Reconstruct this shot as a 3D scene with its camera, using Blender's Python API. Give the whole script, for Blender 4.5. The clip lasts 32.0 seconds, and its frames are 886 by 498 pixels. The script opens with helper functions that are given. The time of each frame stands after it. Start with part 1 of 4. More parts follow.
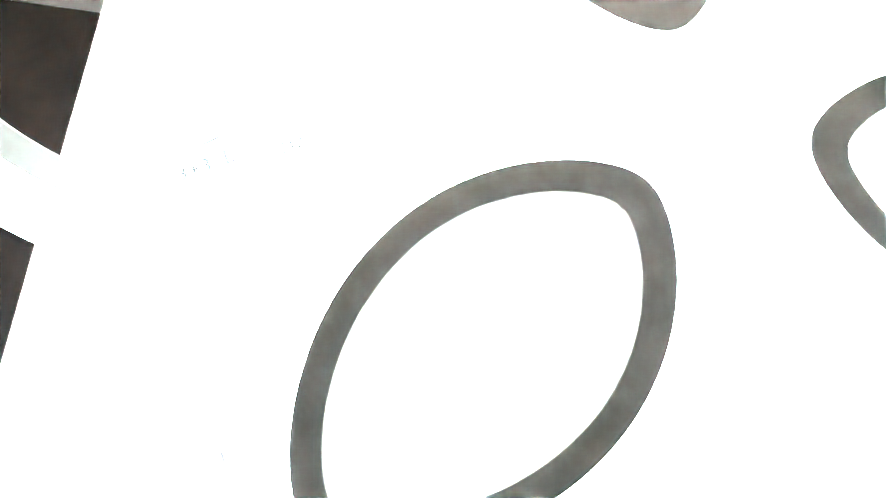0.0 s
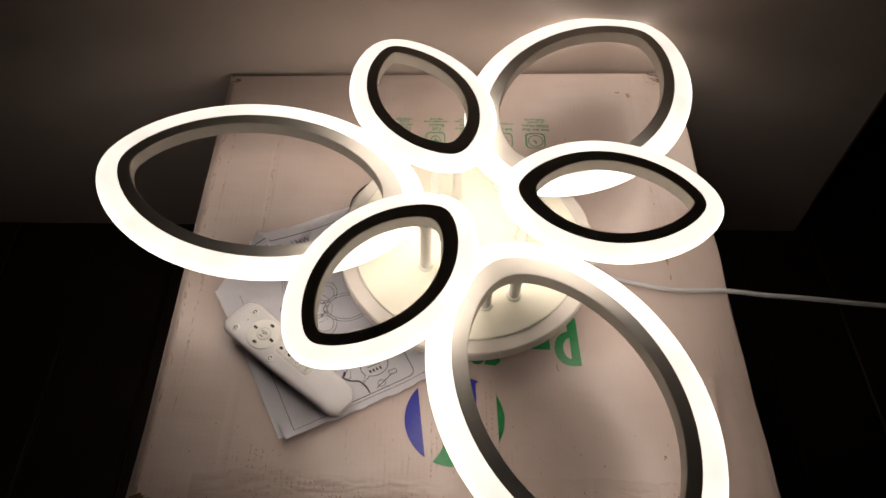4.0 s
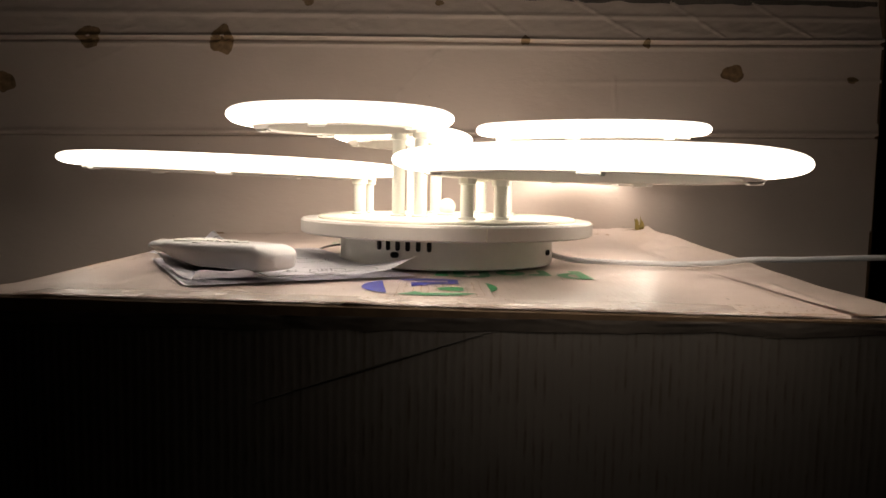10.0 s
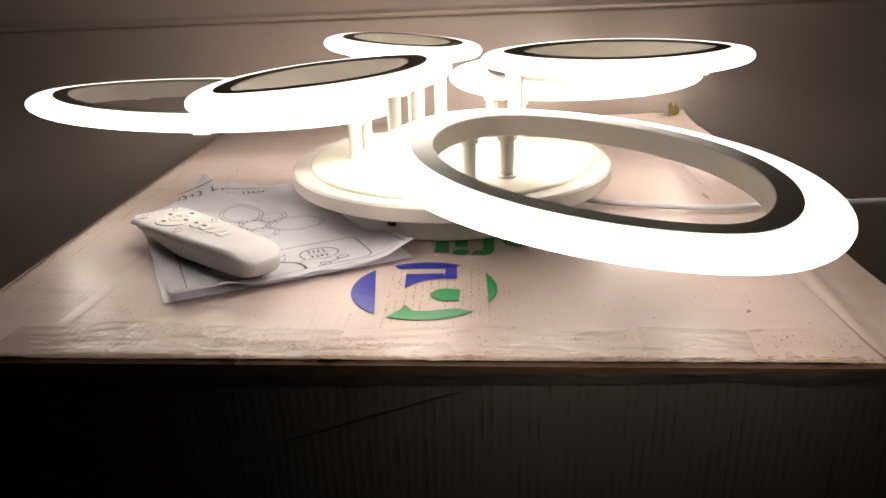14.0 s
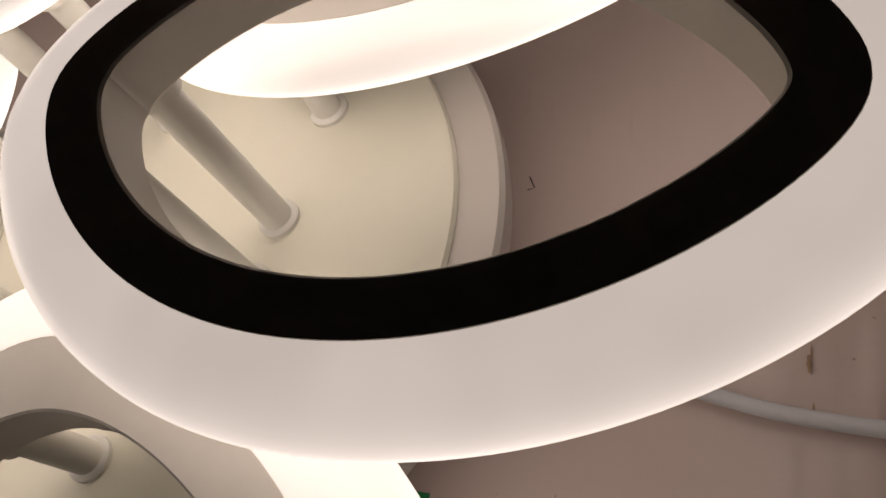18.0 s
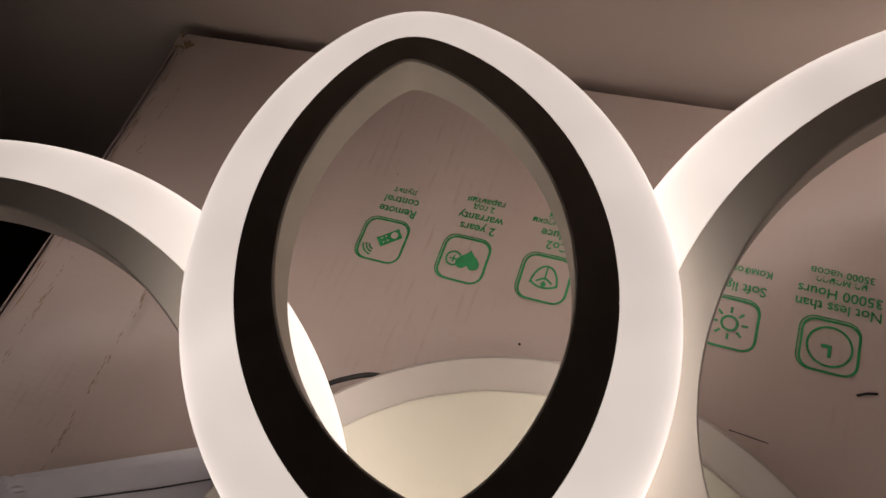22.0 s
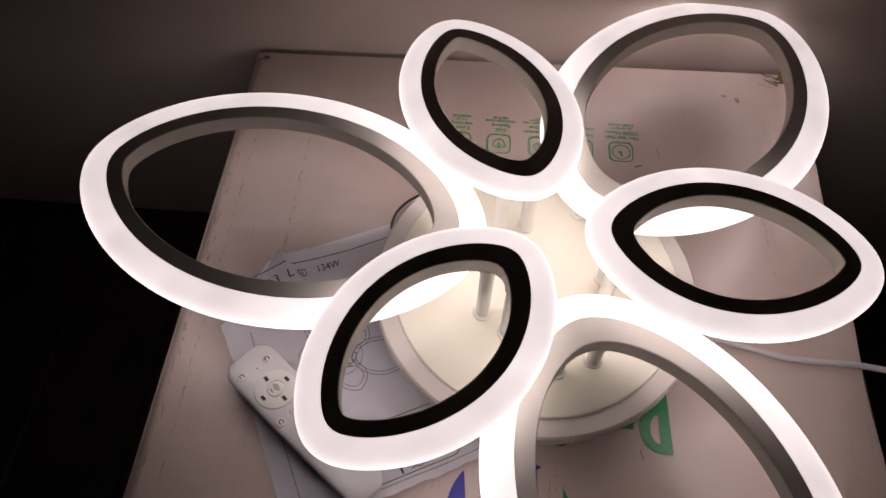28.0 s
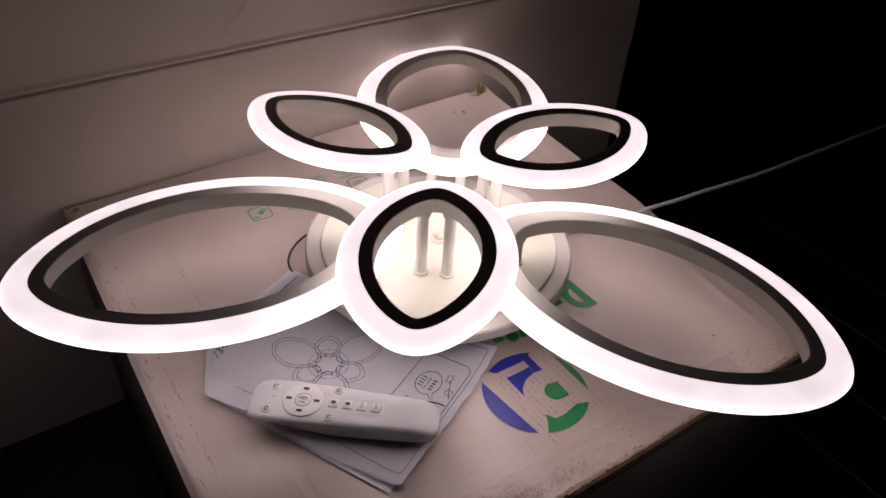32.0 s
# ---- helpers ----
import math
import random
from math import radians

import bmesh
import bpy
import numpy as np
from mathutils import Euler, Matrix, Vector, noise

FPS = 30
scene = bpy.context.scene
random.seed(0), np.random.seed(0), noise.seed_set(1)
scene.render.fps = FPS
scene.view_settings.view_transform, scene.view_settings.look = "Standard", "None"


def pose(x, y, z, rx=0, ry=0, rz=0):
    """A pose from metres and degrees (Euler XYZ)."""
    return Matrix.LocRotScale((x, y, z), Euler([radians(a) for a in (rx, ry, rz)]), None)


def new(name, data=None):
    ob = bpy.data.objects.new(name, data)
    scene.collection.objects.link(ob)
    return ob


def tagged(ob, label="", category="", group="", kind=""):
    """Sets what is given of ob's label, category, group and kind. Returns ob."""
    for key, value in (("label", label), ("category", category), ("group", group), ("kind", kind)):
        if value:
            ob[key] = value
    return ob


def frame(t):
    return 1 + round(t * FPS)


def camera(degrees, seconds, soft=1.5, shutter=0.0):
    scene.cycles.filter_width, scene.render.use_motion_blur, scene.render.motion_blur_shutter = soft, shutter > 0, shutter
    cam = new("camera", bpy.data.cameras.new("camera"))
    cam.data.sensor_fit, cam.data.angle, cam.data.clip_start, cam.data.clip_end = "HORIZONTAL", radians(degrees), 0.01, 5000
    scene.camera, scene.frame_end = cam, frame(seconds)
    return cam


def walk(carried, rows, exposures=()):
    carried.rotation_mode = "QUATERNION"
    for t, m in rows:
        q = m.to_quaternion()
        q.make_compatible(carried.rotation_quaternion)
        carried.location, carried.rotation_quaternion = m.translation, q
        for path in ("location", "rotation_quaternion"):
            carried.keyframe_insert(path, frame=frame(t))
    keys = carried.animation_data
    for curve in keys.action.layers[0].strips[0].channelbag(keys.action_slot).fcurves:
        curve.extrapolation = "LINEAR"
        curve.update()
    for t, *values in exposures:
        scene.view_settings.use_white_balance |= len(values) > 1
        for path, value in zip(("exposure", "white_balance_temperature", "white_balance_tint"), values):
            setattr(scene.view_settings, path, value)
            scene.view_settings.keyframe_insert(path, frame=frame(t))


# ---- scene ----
# ---------------------------------------------------------------- camera
cam = camera(62.21, 32.0, soft=1.6)


def eye_pose(x, y, z, yaw, pitch, roll):
    return pose(x, y, z, 0, 0, yaw) @ pose(0, 0, 0, 90 + pitch, 0, 0) @ pose(0, 0, 0, 0, 0, roll)


# seconds, eye (metres), yaw, pitch, roll (degrees)
PATH = [
    (0, -0.0949, -0.1653, 0.3439, -14.09, -70.70, 20.40),
    (0.5, -0.0697, -0.2341, 0.4203, -4.70, -65.09, 8.99),
    (1, -0.0324, -0.2959, 0.4689, -0.99, -61.32, 5.38),
    (1.5, -0.0276, -0.3151, 0.5214, -1.61, -61.70, 6.05),
    (2, -0.0235, -0.3362, 0.5499, -1.96, -62.09, 5.38),
    (2.5, -0.0142, -0.3605, 0.5715, 0.07, -60.17, 3.83),
    (3, -0.0146, -0.3959, 0.6034, 0.32, -57.95, 2.76),
    (3.5, -0.0324, -0.4094, 0.6039, -3.30, -56.78, 3.05),
    (5.5, 0.0374, -0.5787, 0.4312, 2.51, -37.07, 0.37),
    (6, 0.0371, -0.5933, 0.3611, 0.83, -31.34, 0.75),
    (6.5, 0.0356, -0.6090, 0.2902, 0.10, -24.07, 0.89),
    (7, 0.0363, -0.6123, 0.2223, 0.06, -17.75, 1.08),
    (7.5, 0.0215, -0.6171, 0.1692, -0.37, -12.74, 1.15),
    (8, 0.0171, -0.6219, 0.1281, -0.73, -8.37, 0.70),
    (8.5, 0.0127, -0.6316, 0.0987, -0.71, -5.47, 0.48),
    (9, 0.0111, -0.6440, 0.0773, -0.87, -4.26, 1.10),
    (9.5, 0.0055, -0.6461, 0.0642, -0.97, -3.84, 1.20),
    (10, 0.0034, -0.6454, 0.0633, -1.01, -4.91, 1.03),
    (10.5, 0.0032, -0.6479, 0.0649, -0.94, -5.31, 1.02),
    (11, 0.0014, -0.6519, 0.0659, -0.96, -6.11, 1.04),
    (11.5, 0.0030, -0.6481, 0.0694, -0.78, -6.27, 0.80),
    (12, 0.0039, -0.6486, 0.0723, -0.91, -6.18, 0.94),
    (12.5, 0.0041, -0.6484, 0.0724, -1.06, -6.17, 0.83),
    (13, 0.0070, -0.6424, 0.0768, -0.92, -6.47, 0.64),
    (13.5, 0.0142, -0.6131, 0.1191, 0.30, -12.50, -0.15),
    (15.5, 0.1058, -0.4244, 0.2837, 12.47, -45.19, -10.43),
    (16, 0.1278, -0.3451, 0.2692, 16.53, -49.36, -16.54),
    (16.5, 0.1560, -0.2771, 0.2285, 24.42, -50.68, -21.86),
    (17, 0.1692, -0.1971, 0.2167, 32.80, -57.23, -29.31),
    (17.5, 0.1952, -0.1642, 0.1997, 37.58, -53.60, -33.92),
    (18, 0.1961, -0.1190, 0.2058, 39.34, -55.31, -33.07),
    (18.5, 0.1954, -0.0847, 0.2244, 39.92, -60.59, -36.45),
    (19, 0.1977, -0.0571, 0.2289, 41.00, -58.86, -33.40),
    (19.5, 0.1906, -0.0405, 0.2266, 42.13, -57.56, -32.01),
    (20, 0.1704, -0.0182, 0.2384, 38.45, -58.20, -27.61),
    (20.5, 0.1411, -0.0045, 0.2472, 32.63, -58.27, -21.76),
    (21, 0.1134, 0.0014, 0.2569, 33.37, -56.98, -20.26),
    (21.5, 0.0771, -0.0049, 0.2596, 33.62, -55.31, -17.50),
    (22, 0.0323, 0.0022, 0.2803, 33.23, -58.82, -15.94),
    (22.5, -0.0126, -0.0220, 0.2908, 36.12, -57.95, -14.49),
    (23, -0.0612, -0.0527, 0.2926, 37.11, -58.44, -11.75),
    (23.5, -0.0881, -0.0761, 0.2849, 33.97, -59.29, -8.48),
    (24, -0.0918, -0.0850, 0.2812, 33.01, -59.31, -7.62),
    (24.5, -0.0930, -0.0844, 0.2835, 31.74, -60.10, -7.19),
    (26.5, -0.0652, -0.2274, 0.3993, 21.80, -59.03, -1.86),
    (27, -0.0261, -0.2820, 0.4394, 19.37, -57.16, 0.82),
    (27.5, -0.0163, -0.3067, 0.4826, 15.02, -57.85, 1.88),
    (28, -0.0419, -0.3145, 0.5080, 2.39, -56.49, 2.12),
    (28.5, -0.0831, -0.3328, 0.5230, -10.94, -55.07, 1.85),
    (29, -0.0890, -0.3716, 0.5352, -11.92, -53.31, 1.60),
    (29.5, -0.1077, -0.4020, 0.5320, -15.95, -51.19, 2.36),
    (30, -0.1628, -0.4243, 0.5321, -23.57, -48.57, 2.71),
    (30.5, -0.2084, -0.4421, 0.5159, -29.33, -46.14, 3.41),
    (31, -0.2477, -0.4514, 0.4902, -32.47, -42.92, 2.93),
    (31.5, -0.2762, -0.4556, 0.4665, -33.99, -40.05, 2.99),
    (32, -0.2931, -0.4576, 0.4455, -36.15, -38.24, 3.87),
]
walk(cam, [(r[0], eye_pose(*r[1:])) for r in PATH],
     exposures=((0.0, 5.7, 4900, -12), (0.2, 4.7, 4900, -12), (0.5, 2.8, 4900, -12), (1.0, 1.12, 4900, -12), (1.5, 0.55, 5500, 0), (2.0, 0.1, 6350, 7), (3.5, 0.05, 6850, 12), (6.0, 0.12, 7100, 12), (7.5, 0.24, 7100, 11), (9.0, 0.6, 7100, 10), (10.0, 0.94, 7100, 10), (12.0, 1.42, 6700, 10), (13.0, 1.6, 6700, 10), (13.5, 1.38, 6700, 10), (15.5, -0.12, 6800, 14), (17.0, -0.62, 6800, 16), (18.0, -1.02, 6900, 18), (20.0, -1.02, 6800, 18), (22.0, -0.76, 6800, 18), (24.5, -0.51, 6800, 18), (26.5, -0.52, 6550, 23), (28.0, -0.46, 6400, 25), (32.0, -0.2, 6250, 28)))

# ---------------------------------------------------------------- world
world = bpy.data.worlds.new("night_room")
scene.world = world
world.use_nodes = True
world.node_tree.nodes["Background"].inputs["Color"].default_value = (0.5, 0.55, 0.7, 1)
world.node_tree.nodes["Background"].inputs["Strength"].default_value = 0.002


# ---------------------------------------------------------------- materials
def mat_new(name):
    m = bpy.data.materials.new(name)
    m.use_nodes = True
    nt = m.node_tree
    return m, nt, nt.nodes["Principled BSDF"]


def nd(nt, kind, **values):
    n = nt.nodes.new(kind)
    for k, v in values.items():
        n.inputs[k.replace("_", " ")].default_value = v
    return n


def noise_tex(nt, scale, detail=4.0, coord="Object", stretch=(1, 1, 1), rough=0.55):
    tc = nt.nodes.new("ShaderNodeTexCoord")
    mp = nt.nodes.new("ShaderNodeMapping")
    mp.inputs["Scale"].default_value = stretch
    nz = nd(nt, "ShaderNodeTexNoise", Scale=scale, Detail=detail, Roughness=rough)
    nt.links.new(tc.outputs[coord], mp.inputs["Vector"])
    nt.links.new(mp.outputs["Vector"], nz.inputs["Vector"])
    return nz


def ramp(nt, src, a, b, ca, cb):
    r = nt.nodes.new("ShaderNodeValToRGB")
    r.color_ramp.elements[0].position, r.color_ramp.elements[1].position = a, b
    r.color_ramp.elements[0].color, r.color_ramp.elements[1].color = (*ca, 1), (*cb, 1)
    nt.links.new(src, r.inputs["Fac"])
    return r


def mixc(nt, fac, a, b, mode="MIX"):
    m = nt.nodes.new("ShaderNodeMix")
    m.data_type, m.blend_type = "RGBA", mode
    for i, s in ((0, fac), (6, a), (7, b)):
        if isinstance(s, (int, float)):
            m.inputs[i].default_value = s
        elif isinstance(s, tuple):
            m.inputs[i].default_value = (*s, 1)
        else:
            nt.links.new(s, m.inputs[i])
    return m.outputs[2]


def bump(nt, bsdf, src, strength, dist=0.001, before=None):
    b = nd(nt, "ShaderNodeBump", Strength=strength, Distance=dist)
    nt.links.new(src, b.inputs["Height"])
    if before is not None:
        nt.links.new(before.outputs["Normal"], b.inputs["Normal"])
    nt.links.new(b.outputs["Normal"], bsdf.inputs["Normal"])
    return b


def plain(name, color, rough=0.5, vary=0.06, scale=60.0, bump_s=0.05, spec=0.5, metal=0.0):
    """A painted or moulded surface with slight blotches and grain."""
    m, nt, p = mat_new(name)
    a = noise_tex(nt, scale, 5)
    r = ramp(nt, a.outputs["Fac"], 0.3, 0.7, tuple(c * (1 - vary) for c in color), tuple(min(1, c * (1 + vary)) for c in color))
    nt.links.new(r.outputs["Color"], p.inputs["Base Color"])
    p.inputs["Roughness"].default_value, p.inputs["Metallic"].default_value = rough, metal
    p.inputs["Specular IOR Level"].default_value = spec
    f = noise_tex(nt, scale * 9, 3)
    bump(nt, p, f.outputs["Fac"], bump_s, 0.0004)
    return m


def card_white(name, color, rough, streaks, stain, scuff=0.5, waves=0.2, grain=0.12):
    """Coated white card: faint flutes, brown scuffs and stains, long shallow waves."""
    m, nt, p = mat_new(name)
    big = noise_tex(nt, 5.0, 5)
    base = ramp(nt, big.outputs["Fac"], 0.3, 0.72, tuple(c * 0.9 for c in color), color).outputs["Color"]
    fine = noise_tex(nt, 55.0, 6, stretch=streaks)
    dirt = ramp(nt, fine.outputs["Fac"], 0.60, 0.74, (0, 0, 0), (1, 1, 1))
    patch = noise_tex(nt, 9.0, 3)
    where = ramp(nt, patch.outputs["Fac"], 0.52, 0.68, (0, 0, 0), (1, 1, 1))
    fac = nt.nodes.new("ShaderNodeMath")
    fac.operation = "MULTIPLY"
    nt.links.new(dirt.outputs["Color"], fac.inputs[0])
    nt.links.new(where.outputs["Color"], fac.inputs[1])
    lim = nt.nodes.new("ShaderNodeMath")
    lim.operation = "MULTIPLY"
    lim.inputs[1].default_value = scuff
    nt.links.new(fac.outputs[0], lim.inputs[0])
    col = mixc(nt, lim.outputs[0], base, stain)
    speck = noise_tex(nt, 260.0, 2)
    dots = ramp(nt, speck.outputs["Fac"], 0.765, 0.79, (0, 0, 0), (0.6, 0.6, 0.6))
    col = mixc(nt, dots.outputs["Color"], col, tuple(c * 0.35 for c in stain))
    nt.links.new(col, p.inputs["Base Color"])
    rr = ramp(nt, patch.outputs["Fac"], 0.3, 0.7, (rough * 0.8,) * 3, (min(1, rough * 1.25),) * 3)
    nt.links.new(rr.outputs["Color"], p.inputs["Roughness"])
    wv = noise_tex(nt, 7.0, 3)
    b1 = bump(nt, p, wv.outputs["Fac"], waves, 0.012)
    fl = noise_tex(nt, 140.0, 3, stretch=streaks)
    bump(nt, p, fl.outputs["Fac"], grain, 0.0008, b1)
    return m


def glow(name, top, under, color=(1.0, 0.925, 0.84), dim_at=(0.16, 0.33, 0.84)):
    """Frosted acrylic over a light strip low inside it: brighter towards the underside, weaker by the tip."""
    m, nt, p = mat_new(name)
    p.inputs["Base Color"].default_value = (0.8, 0.78, 0.75, 1)
    p.inputs["Roughness"].default_value = 0.32
    p.inputs["Emission Color"].default_value = (*color, 1)
    tc = nt.nodes.new("ShaderNodeTexCoord")
    gz = nt.nodes.new("ShaderNodeSeparateXYZ")
    nt.links.new(tc.outputs["Generated"], gz.inputs[0])
    deep = nd(nt, "ShaderNodeMapRange", From_Min=0.0, From_Max=1.0, To_Min=1.0, To_Max=0.0)
    nt.links.new(gz.outputs["Z"], deep.inputs["Value"])
    bent = nt.nodes.new("ShaderNodeMath")
    bent.operation = "POWER"
    bent.inputs[1].default_value = 1.7
    nt.links.new(deep.outputs["Result"], bent.inputs[0])
    up = nd(nt, "ShaderNodeMapRange", From_Min=0.0, From_Max=1.0, To_Min=top, To_Max=under)
    nt.links.new(bent.outputs[0], up.inputs["Value"])
    soft = noise_tex(nt, 22.0, 2)
    mr = nd(nt, "ShaderNodeMapRange", From_Min=0.3, From_Max=0.7, To_Min=0.88, To_Max=1.1)
    nt.links.new(soft.outputs["Fac"], mr.inputs["Value"])
    sx = nt.nodes.new("ShaderNodeSeparateXYZ")
    nt.links.new(tc.outputs["Object"], sx.inputs[0])
    g = nd(nt, "ShaderNodeMapRange", From_Min=dim_at[0], From_Max=dim_at[1], To_Min=1.0, To_Max=dim_at[2])
    nt.links.new(sx.outputs["X"], g.inputs["Value"])
    out = up.outputs["Result"]
    for other in (mr.outputs["Result"], g.outputs["Result"]):
        mul = nt.nodes.new("ShaderNodeMath")
        mul.operation = "MULTIPLY"
        nt.links.new(out, mul.inputs[0])
        nt.links.new(other, mul.inputs[1])
        out = mul.outputs[0]
    nt.links.new(out, p.inputs["Emission Strength"])
    return m


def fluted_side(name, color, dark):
    """Carton side, base colour dark for shade: short dark strokes worn along the upright flutes, faint blotches."""
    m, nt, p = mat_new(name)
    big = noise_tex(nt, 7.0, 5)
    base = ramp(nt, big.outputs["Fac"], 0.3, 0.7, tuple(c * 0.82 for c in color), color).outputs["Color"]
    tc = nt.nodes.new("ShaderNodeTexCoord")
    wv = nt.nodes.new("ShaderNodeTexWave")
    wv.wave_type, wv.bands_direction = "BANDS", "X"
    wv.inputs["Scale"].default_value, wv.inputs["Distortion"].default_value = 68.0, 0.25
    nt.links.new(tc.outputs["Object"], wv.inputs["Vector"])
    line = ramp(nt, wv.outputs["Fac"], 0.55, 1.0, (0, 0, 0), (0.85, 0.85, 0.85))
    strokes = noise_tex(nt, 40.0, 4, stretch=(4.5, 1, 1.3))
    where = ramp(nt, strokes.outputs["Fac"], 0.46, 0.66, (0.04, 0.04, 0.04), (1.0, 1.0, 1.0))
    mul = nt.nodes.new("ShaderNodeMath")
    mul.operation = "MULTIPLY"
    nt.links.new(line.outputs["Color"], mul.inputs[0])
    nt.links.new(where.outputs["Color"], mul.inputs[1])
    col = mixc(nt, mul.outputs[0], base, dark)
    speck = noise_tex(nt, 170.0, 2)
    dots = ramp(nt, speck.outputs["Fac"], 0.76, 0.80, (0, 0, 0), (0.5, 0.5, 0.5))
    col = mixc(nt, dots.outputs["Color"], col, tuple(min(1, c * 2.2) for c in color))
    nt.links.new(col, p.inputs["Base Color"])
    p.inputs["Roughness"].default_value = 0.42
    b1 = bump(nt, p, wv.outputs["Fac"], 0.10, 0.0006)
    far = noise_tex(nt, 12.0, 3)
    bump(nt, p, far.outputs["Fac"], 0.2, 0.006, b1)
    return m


def worn_top(name, color, stain, gloss=(0.24, 0.38), wrinkle=0.22, crumple=0.16):
    """Coated white top of a used carton: flecks worn along the flutes, faint smudges, shallow waves."""
    m, nt, p = mat_new(name)
    big = noise_tex(nt, 4.0, 6)
    base = ramp(nt, big.outputs["Fac"], 0.25, 0.75, tuple(c * 0.88 for c in color), color).outputs["Color"]
    smudge = noise_tex(nt, 11.0, 4, stretch=(1, 0.55, 1), rough=0.5)
    sm = ramp(nt, smudge.outputs["Fac"], 0.12, 0.88, (0, 0, 0), (0.48, 0.48, 0.48))
    col = mixc(nt, sm.outputs["Color"], base, tuple(c * 0.8 + 0.1 * d for c, d in zip(stain, color)))
    tc = nt.nodes.new("ShaderNodeTexCoord")
    wv = nt.nodes.new("ShaderNodeTexWave")
    wv.wave_type, wv.bands_direction = "BANDS", "X"
    wv.inputs["Scale"].default_value, wv.inputs["Distortion"].default_value = 66.0, 1.2
    nt.links.new(tc.outputs["Object"], wv.inputs["Vector"])
    out = ramp(nt, wv.outputs["Fac"], 0.62, 0.95, (0, 0, 0), (1, 1, 1)).outputs["Color"]
    for scale, stretch, a, b, top in ((48.0, (3.0, 1.0, 1), 0.52, 0.66, 1.0), (6.5, (1, 1, 1), 0.50, 0.68, 0.40)):
        n = noise_tex(nt, scale, 4, stretch=stretch)
        r = ramp(nt, n.outputs["Fac"], a, b, (0, 0, 0), (top,) * 3)
        mul = nt.nodes.new("ShaderNodeMath")
        mul.operation = "MULTIPLY"
        nt.links.new(out, mul.inputs[0])
        nt.links.new(r.outputs["Color"], mul.inputs[1])
        out = mul.outputs[0]
    col = mixc(nt, out, col, stain)
    speck = noise_tex(nt, 240.0, 2)
    dots = ramp(nt, speck.outputs["Fac"], 0.765, 0.80, (0, 0, 0), (0.55, 0.55, 0.55))
    col = mixc(nt, dots.outputs["Color"], col, tuple(c * 0.4 for c in stain))
    nt.links.new(col, p.inputs["Base Color"])
    rr = ramp(nt, smudge.outputs["Fac"], 0.1, 0.9, (gloss[0],) * 3, (gloss[1],) * 3)
    nt.links.new(rr.outputs["Color"], p.inputs["Roughness"])
    lw = noise_tex(nt, 7.0, 3)
    b0 = bump(nt, p, lw.outputs["Fac"], 0.16, 0.012)
    wr = noise_tex(nt, 24.0, 1, stretch=(0.6, 1.5, 1))
    b1 = bump(nt, p, wr.outputs["Fac"], wrinkle, 0.004, b0)
    cr = noise_tex(nt, 75.0, 3, stretch=(0.35, 1.6, 1))
    b1 = bump(nt, p, cr.outputs["Fac"], crumple, 0.0016, b1)
    b2 = bump(nt, p, wv.outputs["Fac"], 0.05, 0.0006, b1)
    fi = noise_tex(nt, 420.0, 3)
    bump(nt, p, fi.outputs["Fac"], 0.06, 0.0004, b2)
    return m


M_CARD = worn_top("coated_card_top", (0.68, 0.56, 0.52), (0.33, 0.21, 0.14))
# White card like the top; the shade on the sides is in this colour.
M_SIDE = fluted_side("shaded_card_side", (0.110, 0.094, 0.083), (0.050, 0.035, 0.025))
M_PANEL = card_white("old_card_panel", (0.61, 0.505, 0.45), 0.45, (0.6, 1, 1.4), (0.30, 0.22, 0.14), 0.2, 0.25, 0.38)
M_RAW = plain("raw_brown_card", (0.11, 0.068, 0.040), 0.85, 0.25, 90, 0.06, 0.2)
M_STAIN = plain("glue_torn_brown_card", (0.22, 0.14, 0.075), 0.6, 0.45, 120, 0.04, 0.3)
M_SCUFF = plain("worn_brown_scuff", (0.36, 0.235, 0.15), 0.7, 0.25, 200, 0.02, 0.3)
M_TUFT = plain("olive_brown_paper_fibre", (0.26, 0.19, 0.06), 0.8, 0.4, 200, 0.04, 0.2)
# Tape takes the side's darkened colour, so its shade is in here too.
M_FOLD = plain("tape_over_shaded_side", (0.125, 0.103, 0.088), 0.3, 0.3, 60, 0.15)
M_TAPE = worn_top("clear_tape_over_card", (0.67, 0.55, 0.505), (0.33, 0.21, 0.14), (0.26, 0.34), 0.4)
M_WRAP = worn_top("wrinkled_clear_tape_over_front", (0.66, 0.54, 0.495), (0.30, 0.19, 0.12), (0.21, 0.33), 0.28, 0.32)
M_GREEN = plain("green_print", (0.012, 0.235, 0.072), 0.35, 0.12, 200, 0.03)
M_ICON = plain("fine_green_print", (0.020, 0.29, 0.10), 0.4, 0.1, 300, 0.02)
M_BLUE = plain("blue_print", (0.03, 0.035, 0.30), 0.35, 0.12, 200, 0.03)
M_CREASE = plain("dark_card_crease", (0.045, 0.038, 0.032), 0.6, 0.3, 90, 0.03)
M_INK = plain("black_ink", (0.02, 0.02, 0.022), 0.6, 0.1, 200, 0.02)
M_DRAW = plain("thin_grey_ink", (0.035, 0.035, 0.042), 0.7, 0.1, 200, 0.02)
M_PAPER = plain("white_paper", (0.82, 0.80, 0.84), 0.75, 0.04, 30, 0.15, 0.25)
M_METAL = plain("white_lacquered_metal", (0.70, 0.68, 0.63), 0.42, 0.03, 40, 0.04)
M_FRAME = plain("white_lacquered_channel", (0.72, 0.67, 0.61), 0.5, 0.03, 60, 0.04)
M_PLATE = plain("cream_base_plate", (0.72, 0.69, 0.58), 0.45, 0.03, 25, 0.04)
